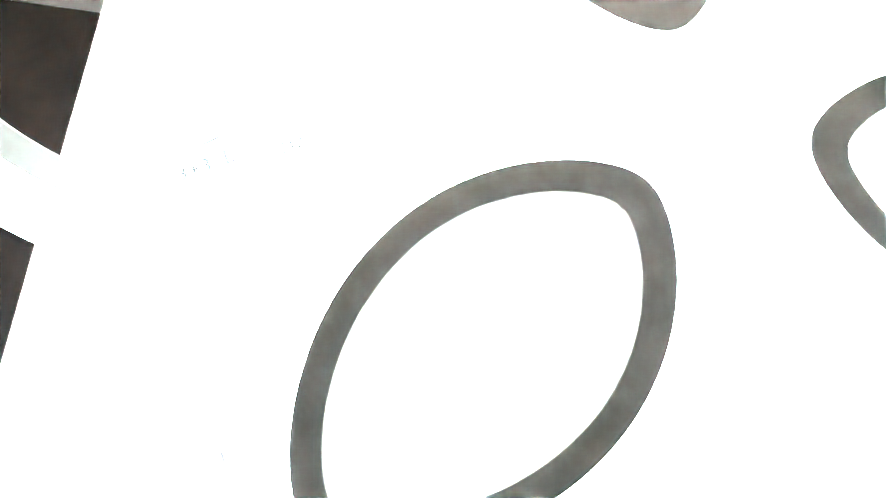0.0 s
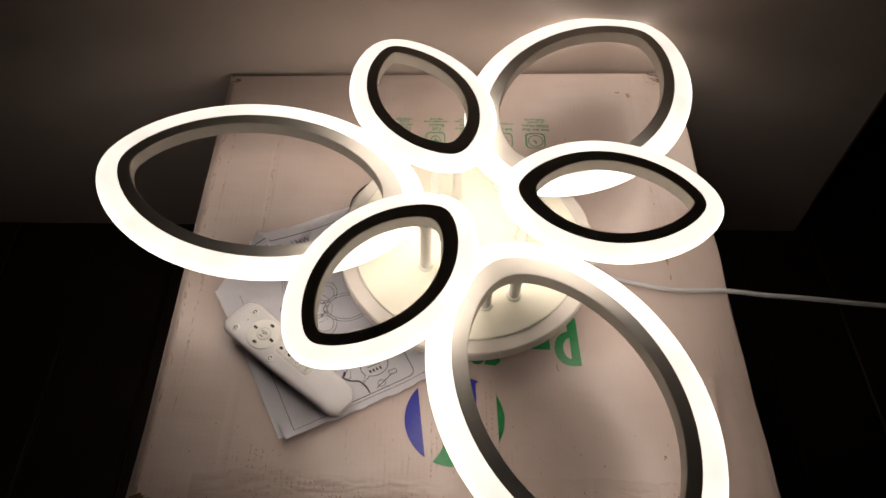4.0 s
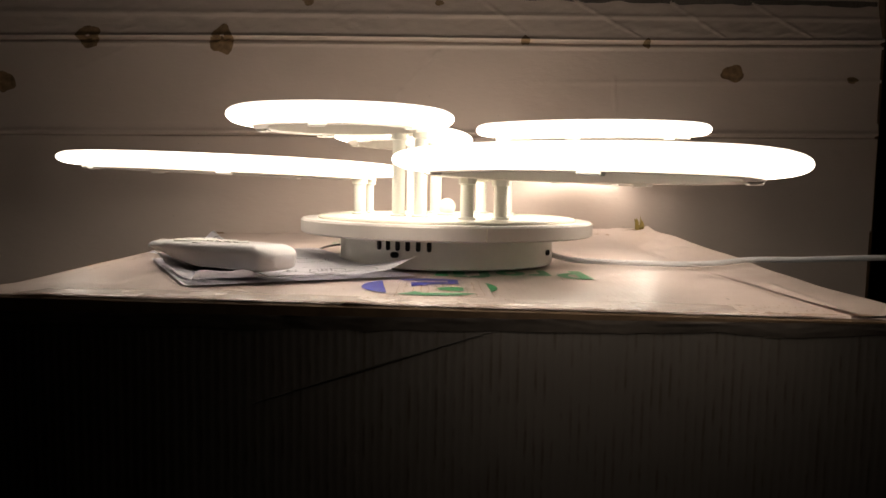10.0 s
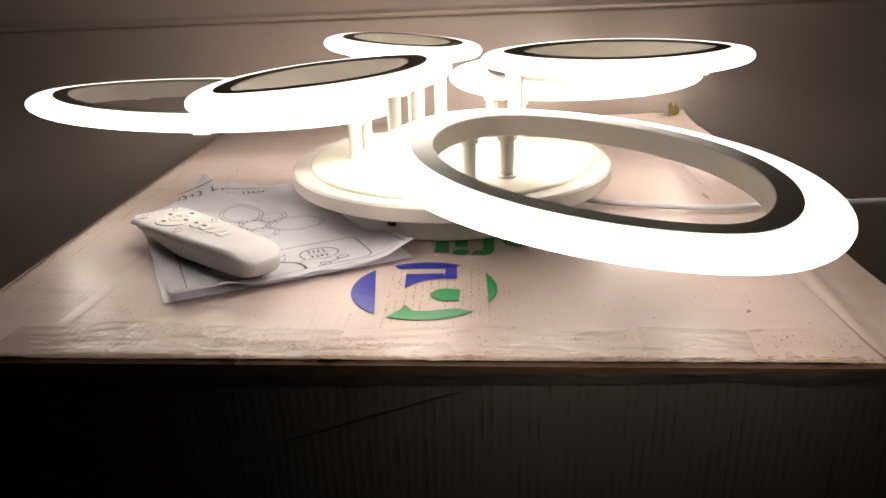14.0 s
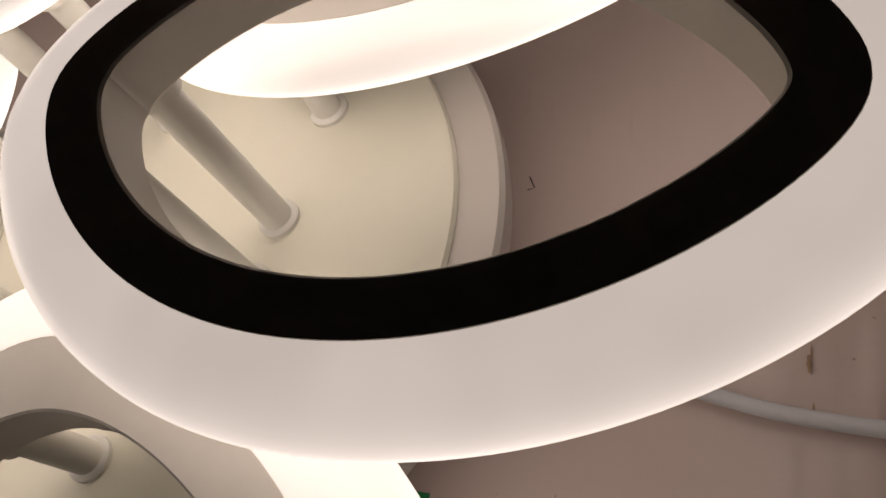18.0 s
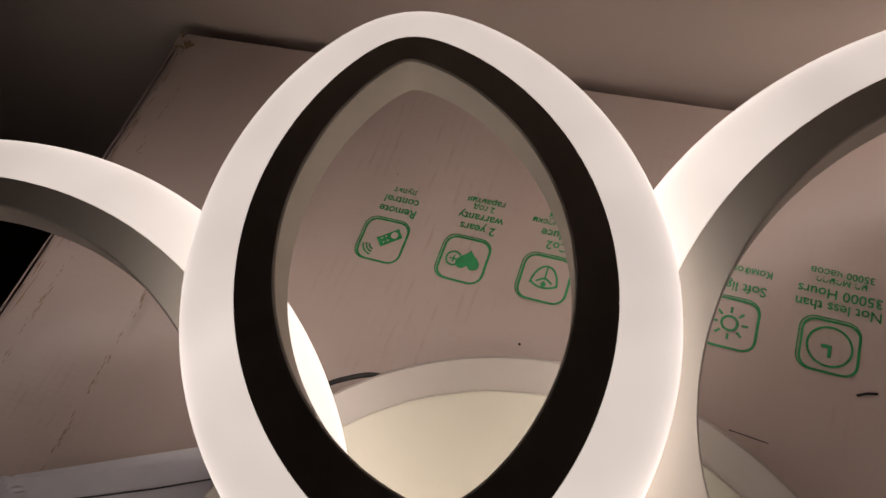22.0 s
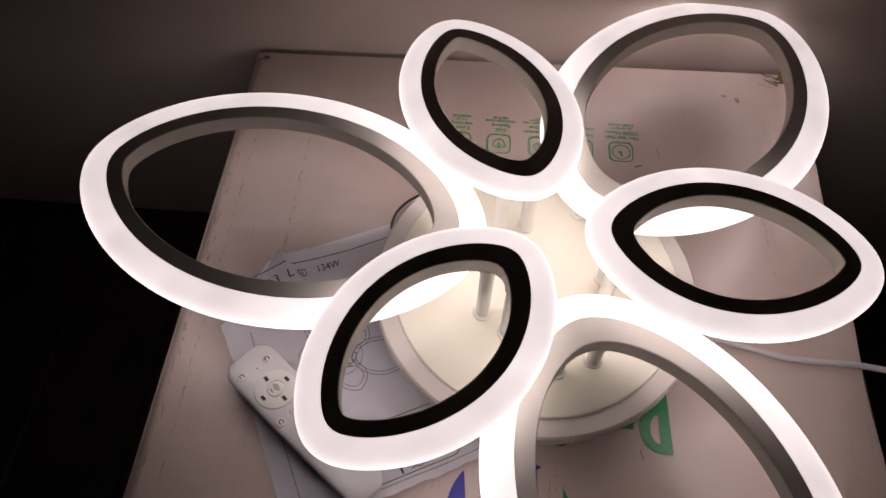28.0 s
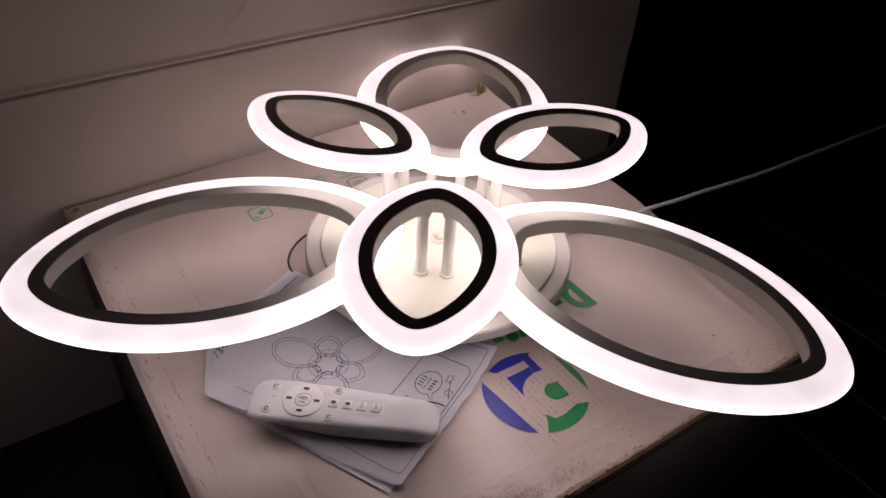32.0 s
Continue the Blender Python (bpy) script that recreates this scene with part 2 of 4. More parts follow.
M_PLASTIC = plain("white_abs_plastic", (0.58, 0.555, 0.56), 0.38, 0.03, 50, 0.04)
M_BUTTON = plain("white_rubber_button", (0.66, 0.64, 0.60), 0.55, 0.03, 80, 0.05)
M_HOLE = plain("dark_vent_hole", (0.015, 0.014, 0.013), 0.8, 0.1, 50, 0.0)
M_CABLE = plain("white_cable_sheath", (0.62, 0.61, 0.62), 0.42, 0.03, 60, 0.03)
M_WIRE = plain("black_wire_sheath", (0.02, 0.018, 0.018), 0.4, 0.1, 60, 0.03)
# Near-black red-brown: the dark of the unlit room sits in this colour.
M_DARKWALL = plain("darkened_room_wall", (0.05, 0.024, 0.018), 0.9, 0.3, 4, 0.1, 0.1)
M_CEIL = plain("white_bounce_ceiling", (0.75, 0.72, 0.69), 0.9, 0.05, 10, 0.05, 0.2)
# Red-brown boards taken near black, the shadow on the floor included.
M_FLOOR = plain("shadow_dark_red_brown_board", (0.024, 0.010, 0.006), 0.5, 0.4, 14, 0.2)
M_GLOW = glow("frosted_acrylic_long_petal", 1.18, 4.5)
M_SGLOW = glow("frosted_acrylic_short_petal", 1.18, 4.5, dim_at=(0.10, 0.21, 0.87))


def disc_material():
    """Unlit frosted acrylic ring of the base."""
    m, nt, p = mat_new("frosted_acrylic_unlit")
    p.inputs["Base Color"].default_value = (0.54, 0.495, 0.455, 1)
    p.inputs["Roughness"].default_value = 0.4
    p.inputs["Subsurface Weight"].default_value = 0.15
    p.inputs["Subsurface Radius"].default_value = (0.006, 0.006, 0.006)
    f = noise_tex(nt, 300, 3)
    bump(nt, p, f.outputs["Fac"], 0.05, 0.0004)
    return m


M_DISC = disc_material()


# ---------------------------------------------------------------- mesh helpers
def mesh_of(bm, name, mats, smooth=True, sharp=35):
    me = bpy.data.meshes.new(name)
    bm.normal_update()
    bm.to_mesh(me)
    bm.free()
    for m in mats if isinstance(mats, (list, tuple)) else [mats]:
        me.materials.append(m)
    if smooth:
        me.shade_smooth()
        me.set_sharp_from_angle(angle=radians(sharp))
    return me


def part(name, bm, mats, parent=None, label="", m=None, smooth=True, sharp=35):
    ob = new(name, mesh_of(bm, name, mats, smooth, sharp))
    if parent is not None:
        ob.parent = parent
    if m is not None:
        ob.matrix_basis = m
    return tagged(ob, label) if label else ob


def shared(name, me, parent, m=None):
    ob = new(name, me)
    ob.parent = parent
    if m is not None:
        ob.matrix_basis = m
    return ob


def thing(name, label, category, at=(0, 0, 0), group="", kind=""):
    ob = new(name)
    ob.location = at
    ob.empty_display_size = 0.02
    return tagged(ob, label, category, group, kind)


def lathe(profile, seg=64, bm=None, close=False):
    """Turn (radius, z) points round the z axis."""
    bm = bm or bmesh.new()
    rings = []
    for r, z in profile:
        if r < 1e-6:
            rings.append([bm.verts.new((0, 0, z))])
        else:
            rings.append([bm.verts.new((r * math.cos(2 * math.pi * i / seg), r * math.sin(2 * math.pi * i / seg), z)) for i in range(seg)])
    pairs = list(zip(rings, rings[1:])) + ([(rings[-1], rings[0])] if close else [])
    for a, b in pairs:
        for i in range(seg):
            j = (i + 1) % seg
            if len(a) == 1 and len(b) > 1:
                bm.faces.new((a[0], b[i], b[j]))
            elif len(b) == 1 and len(a) > 1:
                bm.faces.new((a[i], a[j], b[0]))
            elif len(a) > 1:
                bm.faces.new((a[i], a[j], b[j], b[i]))
    bmesh.ops.recalc_face_normals(bm, faces=bm.faces)
    return bm


def block(x0, x1, y0, y1, z0, z1, bevel=0.0, seg=2, bm=None):
    own = bmesh.new()
    bmesh.ops.create_cube(own, size=1, matrix=Matrix.LocRotScale(((x0 + x1) / 2, (y0 + y1) / 2, (z0 + z1) / 2), None, (x1 - x0, y1 - y0, z1 - z0)))
    if bevel:
        bmesh.ops.bevel(own, geom=own.edges[:], offset=bevel, segments=seg, affect="EDGES", profile=0.5)
    return own


def grid(nx, ny, fn):
    """A sheet over 0..1 x 0..1, bent by fn(u, v) -> (x, y, z)."""
    bm = bmesh.new()
    v = [[bm.verts.new(fn(i / nx, j / ny)) for i in range(nx + 1)] for j in range(ny + 1)]
    for j in range(ny):
        for i in range(nx):
            bm.faces.new((v[j][i], v[j][i + 1], v[j + 1][i + 1], v[j + 1][i]))
    return bm


def tube(points, radius, seg=10, name="tube"):
    """A round cord through the points."""
    bm = bmesh.new()
    pts = [Vector(p) for p in points]
    rings = []
    for i, p in enumerate(pts):
        d = (pts[min(i + 1, len(pts) - 1)] - pts[max(i - 1, 0)]).normalized()
        a = d.cross(Vector((0, 0, 1)))
        a = a.normalized() if a.length > 1e-4 else Vector((1, 0, 0))
        b = d.cross(a)
        rings.append([bm.verts.new(p + radius * (math.cos(2 * math.pi * k / seg) * a + math.sin(2 * math.pi * k / seg) * b)) for k in range(seg)])
    for r, s in zip(rings, rings[1:]):
        for k in range(seg):
            bm.faces.new((r[k], r[(k + 1) % seg], s[(k + 1) % seg], s[k]))
    bm.faces.new(rings[0])
    bm.faces.new(rings[-1])
    bmesh.ops.recalc_face_normals(bm, faces=bm.faces)
    return bm


def curve_pts(ctrl, n=12):
    """A smooth line through control points (Catmull-Rom)."""
    c = [Vector(p) for p in ctrl]
    c = [c[0] * 2 - c[1]] + c + [c[-1] * 2 - c[-2]]
    out = []
    for i in range(1, len(c) - 2):
        for k in range(n):
            t = k / n
            p0, p1, p2, p3 = c[i - 1], c[i], c[i + 1], c[i + 2]
            out.append(0.5 * ((2 * p1) + (p2 - p0) * t + (2 * p0 - 5 * p1 + 4 * p2 - p3) * t * t + (3 * p1 - p0 - 3 * p2 + p3) * t ** 3))
    return out + [c[-2]]


def ribbon(bm, pts, width, closed=False, lift=None):
    """A flat printed stroke along 2D points; lift(x, y) gives its height."""
    lift = lift or (lambda x, y: 0.0)
    p = [Vector(q[:2]) for q in pts]
    n = len(p)
    left, right = [], []
    for i in range(n):
        a, b = (p[i - 1], p[(i + 1) % n]) if closed else (p[max(i - 1, 0)], p[min(i + 1, n - 1)])
        d = (b - a).normalized() if (b - a).length > 1e-9 else Vector((1, 0))
        s = Vector((-d.y, d.x)) * width / 2
        for row, q in ((left, p[i] + s), (right, p[i] - s)):
            row.append(bm.verts.new((q.x, q.y, lift(q.x, q.y))))
    for i in range(n if closed else n - 1):
        j = (i + 1) % n
        bm.faces.new((left[i], right[i], right[j], left[j]))


def poly(bm, pts, lift=None):
    lift = lift or (lambda x, y: 0.0)
    f = bm.faces.new([bm.verts.new((x, y, lift(x, y))) for x, y in pts])
    bmesh.ops.triangulate(bm, faces=[f])


def arc(cx, cy, rx, ry, a0, a1, n=24, turn=0.0):
    out = []
    c, s = math.cos(radians(turn)), math.sin(radians(turn))
    for i in range(n + 1):
        a = radians(a0 + (a1 - a0) * i / n)
        x, y = rx * math.cos(a), ry * math.sin(a)
        out.append((cx + c * x - s * y, cy + s * x + c * y))
    return out


def rounded_rect(cx, cy, w, h, r, n=5):
    out = []
    for sx, sy, a in ((1, 1, 0), (-1, 1, 90), (-1, -1, 180), (1, -1, 270)):
        out += arc(cx + sx * (w / 2 - r), cy + sy * (h / 2 - r), r, r, a, a + 90, n)
    return out


def words(text, size, align="CENTER", bold=0.0):
    """Flat letters of the built-in font as a bmesh."""
    cu = bpy.data.curves.new("words", "FONT")
    cu.body, cu.size, cu.align_x, cu.resolution_u, cu.offset = text, size, align, 3, bold
    ob = bpy.data.objects.new("words", cu)
    scene.collection.objects.link(ob)
    bpy.context.view_layer.update()
    me = bpy.data.meshes.new_from_object(ob.evaluated_get(bpy.context.evaluated_depsgraph_get()))
    bm = bmesh.new()
    bm.from_mesh(me)
    bpy.data.objects.remove(ob)
    bpy.data.curves.remove(cu)
    bpy.data.meshes.remove(me)
    return bm


def islands(bm):
    """Split a bmesh into one bmesh for each loose piece."""
    bm.faces.ensure_lookup_table()
    left, out = set(bm.faces), []
    while left:
        stack, found = [left.pop()], []
        while stack:
            f = stack.pop()
            found.append(f)
            for v in f.verts:
                for g in v.link_faces:
                    if g in left:
                        left.discard(g)
                        stack.append(g)
        b, known = bmesh.new(), {}
        for f in sorted(found, key=lambda f: f.index):
            for v in f.verts:
                if v not in known:
                    known[v] = b.verts.new(v.co)
            b.faces.new([known[v] for v in f.verts])
        out.append(b)
    bm.free()
    return out


def upright(bm):
    """All faces of a flat print look up."""
    bm.normal_update()
    for f in bm.faces:
        if f.normal.z < 0:
            f.normal_flip()
    return bm

# ---------------------------------------------------------------- room (dark, behind everything)
FLOOR_Z = -0.30


def room():
    x0, x1, y0, y1, z1 = -2.2, 2.2, -2.6, 1.5, 1.9
    t = 0.1
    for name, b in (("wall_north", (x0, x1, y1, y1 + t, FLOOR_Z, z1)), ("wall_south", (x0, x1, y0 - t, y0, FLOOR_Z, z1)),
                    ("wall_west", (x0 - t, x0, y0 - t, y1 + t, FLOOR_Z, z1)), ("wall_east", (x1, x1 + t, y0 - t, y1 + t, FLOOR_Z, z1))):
        tagged(part(name, block(*b), M_DARKWALL), "room wall, unlit dark put into its colour", "wall", kind="structure")
    # Unseen ceiling, white and low so it bounces lamp light onto the petal tops.
    tagged(part("ceiling", block(x0 - t, x1 + t, y0 - t, y1 + t, z1, z1 + t), M_CEIL), "unseen white ceiling that bounces lamp light", "ceiling", kind="structure")
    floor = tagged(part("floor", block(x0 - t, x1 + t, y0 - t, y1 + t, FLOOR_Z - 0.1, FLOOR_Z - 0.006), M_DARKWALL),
                   "red-brown wooden floor boards, shadow put into their dark colour", "floor", kind="structure")
    me = mesh_of(block(-0.058, 0.058, -1.0, 1.0, -0.006, 0.0, 0.002, 1), "floor_board", M_FLOOR)
    for i in range(36):
        x = x0 + 0.06 + i * 0.1205
        for y in (y0 + 1.0, y0 + 3.003):
            shared("floor_board", me, floor, pose(x, y + (0.03 if i % 2 else 0), FLOOR_Z))


room()

# ---------------------------------------------------------------- large old carton that stands behind
PANEL_Y, PANEL_X0, PANEL_X1, PANEL_TOP = 0.252, -0.78, 0.548, 0.303
SEAM_LOW, SEAM_HIGH = 0.1240, 0.2395


def slant(x, z):
    """The seams climb a little along x; the sheet's foot and top stay level."""
    return 0.014 * x * max(0.0, min(1.0, z / 0.05)) * (1.0 if z < 0.245 else max(0.0, 1 - (z - 0.245) / 0.035))


def panel_depth(x, z):
    """How far the front sheet stands out (towards -y) at x, z."""
    d = 0.0022 * noise.noise(Vector((x * 3.1, z * 5.3, 1.7))) + 0.0006 * noise.noise(Vector((x * 19, z * 23, 4.1)))
    d -= 0.0048 * math.exp(-((z - SEAM_LOW) / 0.0013) ** 2)
    d += 0.0016 * math.exp(-((z - SEAM_LOW - 0.004) / 0.003) ** 2)
    wob = 0.0025 * noise.noise(Vector((x * 2.0, 0.3, 9.0)))
    d += 0.0034 * math.exp(-((z - SEAM_HIGH - wob) / 0.0019) ** 2)
    d -= 0.0044 * math.exp(-((z - SEAM_HIGH + 0.0042 - wob) / 0.0014) ** 2)
    d += 0.0012 * math.exp(-((z - SEAM_HIGH + 0.009 - 0.6 * wob) / 0.0015) ** 2)
    d += 0.0008 * math.exp(-((z - 0.186 - 0.01 * x) / 0.0018) ** 2) * max(0.0, min(1.0, (x - 0.10) * 8))
    if z > SEAM_HIGH:
        k = min(1.0, (z - SEAM_HIGH) / 0.01)
        d += k * (0.0016 * (0.5 - abs(noise.noise(Vector((x * 16 + z * 26, z * 24, 2.2))))) + 0.0011 * (0.4 - abs(noise.noise(Vector((x * 38 - z * 50, z * 60, 7.7))))))
        d += k * 0.0018 * math.exp(-((z - 0.268 - 0.008 * x) / 0.0025) ** 2)
        d -= (z - SEAM_HIGH) * 0.25
    # long diagonal creases in the sheet
    for ax, az, bx, bz, dep in ((0.0075, 0.222, -0.062, 0.148, 0.0022), (0.222, 0.192, 0.226, 0.134, 0.0016), (-0.33, 0.24, -0.42, 0.20, 0.0012),
                                (0.16, 0.30, 0.25, 0.243, 0.003), (0.28, 0.30, 0.35, 0.245, 0.003), (0.05, 0.297, 0.11, 0.25, 0.0025), (0.38, 0.30, 0.46, 0.243, 0.003)):
        vx, vz = bx - ax, bz - az
        L = math.hypot(vx, vz)
        s = ((x - ax) * vx + (z - az) * vz) / (L * L)
        if -0.05 < s < 1.05:
            off = abs((x - ax) * vz - (z - az) * vx) / L
            d += 0.55 * dep * math.exp(-((off + 0.0012 * noise.noise(Vector((x * 90, z * 90, 3)))) / 0.0012) ** 2)
    return d


def big_carton():
    box = thing("large_carton", "large old white cardboard carton standing behind, creased and stained", "carton", (0, PANEL_Y, FLOOR_Z))
    h = PANEL_TOP - FLOOR_Z
    # rows of the sheet: close together along the seams, wide apart below the lamp carton
    zs = [FLOOR_Z + 0.03 * k for k in range(10)]
    while zs[-1] < PANEL_TOP - 0.0005:
        near = min(abs(zs[-1] - SEAM_LOW), abs(zs[-1] - SEAM_HIGH))
        zs.append(min(PANEL_TOP, zs[-1] + (0.0008 if near < 0.011 else 0.0024)))
    nz, nx = len(zs) - 1, 600
    bm = bmesh.new()
    wide = PANEL_X1 - PANEL_X0
    vs = [[bm.verts.new((PANEL_X0 + wide * i / nx, -panel_depth(PANEL_X0 + wide * i / nx, z), z + slant(PANEL_X0 + wide * i / nx, z) - FLOOR_Z)) for i in range(nx + 1)] for z in zs]
    for a, b in zip(vs, vs[1:]):
        for i in range(nx):
            bm.faces.new((a[i], a[i + 1], b[i + 1], b[i]))
    bm.normal_update()
    part("front_sheet", bm, M_PANEL, box, "creased white card with torn tape marks", sharp=80)
    # The body takes the side colour with its painted-in shade.
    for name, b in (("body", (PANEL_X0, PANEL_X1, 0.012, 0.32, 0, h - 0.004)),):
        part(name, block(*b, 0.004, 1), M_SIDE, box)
    part("raw_edge", block(PANEL_X1 - 0.002, PANEL_X1 + 0.0015, 0.0, 0.012, 0, h - 0.004), M_RAW, box, "raw brown cut edge")
    # patches where tape tore the white layer away
    rnd = random.Random(5)
    for x, z, rx, rz in ((-0.2483, 0.2318, 0.0140, 0.0170), (-0.4058, 0.2330, 0.0135, 0.0135), (-0.5057, 0.1775, 0.0120, 0.0120), (0.1137, 0.2390, 0.0055, 0.0055),
                         (0.2604, 0.2382, 0.0045, 0.0060), (0.3654, 0.2045, 0.0140, 0.0100), (0.5121, 0.1997, 0.0070, 0.0040), (-0.1476, 0.2850, 0.0080, 0.0090), (0.0096, 0.2830, 0.0055, 0.0035)):
        bm = bmesh.new()
        ph = rnd.uniform(0, 6)
        out = [1 + 0.10 * math.sin(3 * a + ph) + 0.06 * math.sin(5 * a + 2 * ph) + rnd.uniform(-0.035, 0.035) for a in (2 * math.pi * i / 36 for i in range(36))]
        rings = []
        for f in (1.0, 0.8, 0.6, 0.4, 0.2):
            ring = []
            for i in range(36):
                a = 2 * math.pi * i / 36
                px, pz = x + rx * out[i] * f * math.cos(a), z + rz * out[i] * f * math.sin(a)
                ring.append(bm.verts.new((px, -panel_depth(px, pz - slant(px, pz)) - 0.0009, pz - FLOOR_Z)))
            rings.append(ring)
        for a, b in zip(rings, rings[1:]):
            for i in range(36):
                bm.faces.new((a[i], a[(i + 1) % 36], b[(i + 1) % 36], b[i]))
        bm.faces.new(rings[-1])
        part("torn_patch", bm, M_STAIN, box, "brown torn glue patch")
    return box


big_carton()

# ---------------------------------------------------------------- lamp carton (the support)
BX0, BX1, BY0, BY1 = -0.256, 0.267, -0.277, 0.2430


def rise(x, y):
    """The top bulges upwards along its back edge, in a lip along its right edge and by its front left corner."""
    front = 0.006 * max(0.0, min(1.0, (0.20 - x) / 0.42)) * max(0.0, (-0.19 - y) / 0.087) ** 1.2
    back = (0.0025 + 0.0140 * max(0.0, min(1.0, (x + 0.24) / 0.45))) * max(0.0, min(1.0, (y - 0.13) / 0.113)) ** 1.4
    lip = 0.0178 * max(0.0, min(1.0, (y + 0.16) / 0.403)) * max(0.0, min(1.0, (x - 0.222) / 0.045)) ** 1.5
    return front + (back ** 4 + lip ** 4 + 1e-16) ** 0.25 - 1e-4


def top_z(x, y):
    return rise(x, y) + 0.0003 * noise.noise(Vector((x * 9, y * 9, 3.0))) - 0.0005


def lamp_carton():
    box = thing("lamp_carton", "white printed cardboard carton with worn taped edges", "carton", ((BX0 + BX1) / 2, (BY0 + BY1) / 2, FLOOR_Z))
    inv = Matrix.Translation(-Vector(box.location))

    def sub(name, bm, mat, label="", **k):
        bm.transform(inv)
        return part(name, bm, mat, box, label, **k)

    sub("body", block(BX0, BX1, BY0, BY1, FLOOR_Z, -0.004, 0.003, 2), M_SIDE, "fluted white card sides in a shade-dark colour, with brown scuffs")

    def top(u, v):
        x, y = BX0 + (BX1 - BX0) * u, BY0 + (BY1 - BY0) * v
        e = min(x - BX0, BX1 - x, y - BY0, BY1 - y)
        z = top_z(x, y) - (0.0035 * (1 - e / 0.006) ** 2 if e < 0.006 and y < 0.23 and x < 0.25 else 0)
        # shallow dents of the flap seams underneath
        z -= 0.0003 * math.exp(-((x - 0.2165) / 0.002) ** 2) + 0.0006 * math.exp(-((x + 0.187) / 0.0015) ** 2)
        if u == 1 or v == 1:
            z = -0.0055
        return x, y, z

    sub("top_flap", grid(173, 172, top), M_CARD, "white coated card top", sharp=60)
    # worn brown line along the front, left and back edges
    rnd = random.Random(3)
    for name, a, b in (("front", (BX0, BY0), (BX1, BY0)), ("left", (BX0, BY0), (BX0, BY1)), ("right", (BX1, BY0), (BX1, BY1))):
        bm = bmesh.new()
        n = 90
        rows = []
        for i in range(n + 1):
            t = i / n
            x, y = a[0] + (b[0] - a[0]) * t, a[1] + (b[1] - a[1]) * t
            w = (0.0022 if name == "front" else 0.0004) * (0.6 + 0.8 * rnd.random())
            dx, dy = (0, 1) if name == "front" else ((1, 0) if name == "left" else (-1, 0))
            q = [(x + dx * (0.0012 + w), y + dy * (0.0012 + w), -0.0012), (x - dx * 0.0006, y - dy * 0.0006, -0.0022), (x - dx * 0.0008, y - dy * 0.0008, -0.0036 - 0.0012 * rnd.random())]
            rows.append([bm.verts.new((p[0], p[1], p[2] + (rise(x, y) if k < 2 else 0))) for k, p in enumerate(q)])
        for r, s in zip(rows, rows[1:]):
            for k in range(2):
                bm.faces.new((r[k], s[k], s[k + 1], r[k + 1]))
        bmesh.ops.recalc_face_normals(bm, faces=bm.faces)
        sub("worn_edge", bm, M_RAW if name == "front" else M_CARD, "worn cardboard edge")
    # clear tape along the right edge, wrinkled, folded over the side
    def tape(u, v):
        y = BY0 + 0.004 + (BY1 - BY0 - 0.008) * v
        x = 0.222 + 0.0035 * noise.noise(Vector((v * 7, 0, 2))) + (BX1 + 0.0012 - 0.222) * u
        z = 0.0004 + 0.0010 * abs(noise.noise(Vector((u * 3.0, v * 14, 6)))) * min(1.0, u / 0.2) * (1 if u < 0.9 else 0)
        if y < -0.15:
            z += 0.0014 * math.exp(-((u - 0.25 - (y + 0.15) * 2.0) / 0.10) ** 2)
        return x, y, z + rise(min(x, BX1), y) - (0.003 if u > 0.97 else 0)
    sub("tape_strip", grid(24, 110, tape), M_TAPE, "wrinkled clear tape strip", sharp=50)

    # wide clear tape along the front edge, crumpled in ridges, its back edge ragged
    def tape_front(u, v):
        x = BX0 + 0.048 + (BX1 - BX0 - 0.108) * u
        deep = 0.034 + 0.010 * math.exp(-((u - 0.12) / 0.10) ** 2) + 0.007 * noise.noise(Vector((u * 6, 1, 1))) + 0.0015 * noise.noise(Vector((u * 37, 1, 5)))
        y = BY0 + 0.0026 + deep * v
        fade = min(1.0, (1 - v) / 0.12) * min(1.0, u / 0.03, (1 - u) / 0.03)
        ridge = 0.0007 * abs(noise.noise(Vector((u * 13, v * 3.4, 3)))) + 0.0005 * abs(noise.noise(Vector((u * 34, v * 7.0, 9))))
        return x, y, rise(x, max(y, BY0)) - 0.0001 + ridge * fade - 0.0009 * max(0.0, 1 - v / 0.08) ** 2
    sub("tape_strip", grid(190, 40, tape_front), M_WRAP, "wide crumpled clear tape strip", sharp=60)
    # the same tape folded down over the front, coloured for its shade, with a wavy lower end
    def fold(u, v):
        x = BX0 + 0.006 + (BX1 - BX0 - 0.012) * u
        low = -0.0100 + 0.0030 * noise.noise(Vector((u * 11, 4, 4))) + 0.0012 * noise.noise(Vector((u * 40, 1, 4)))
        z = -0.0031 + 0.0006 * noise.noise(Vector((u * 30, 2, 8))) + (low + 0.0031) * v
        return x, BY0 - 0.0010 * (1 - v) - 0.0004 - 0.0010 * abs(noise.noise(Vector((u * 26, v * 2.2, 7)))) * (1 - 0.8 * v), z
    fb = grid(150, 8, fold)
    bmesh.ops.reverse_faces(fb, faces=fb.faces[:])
    sub("tape_fold", fb, M_FOLD, "clear tape folded over the front, shade put into its colour", sharp=50)
    # slanting crease across the front face
    cr = bmesh.new()
    rows = []
    for k in range(31):
        t = k / 30
        x, z = -0.086 + 0.125 * t, -0.049 + 0.040 * t
        w = 0.0006 * math.sin(math.pi * min(1, t * 1.02)) + 0.0001
        rows.append([cr.verts.new((x, BY0 - 0.0003 - d, z + s * w)) for s, d in ((1, 0), (0, 0.0003), (-1, 0))])
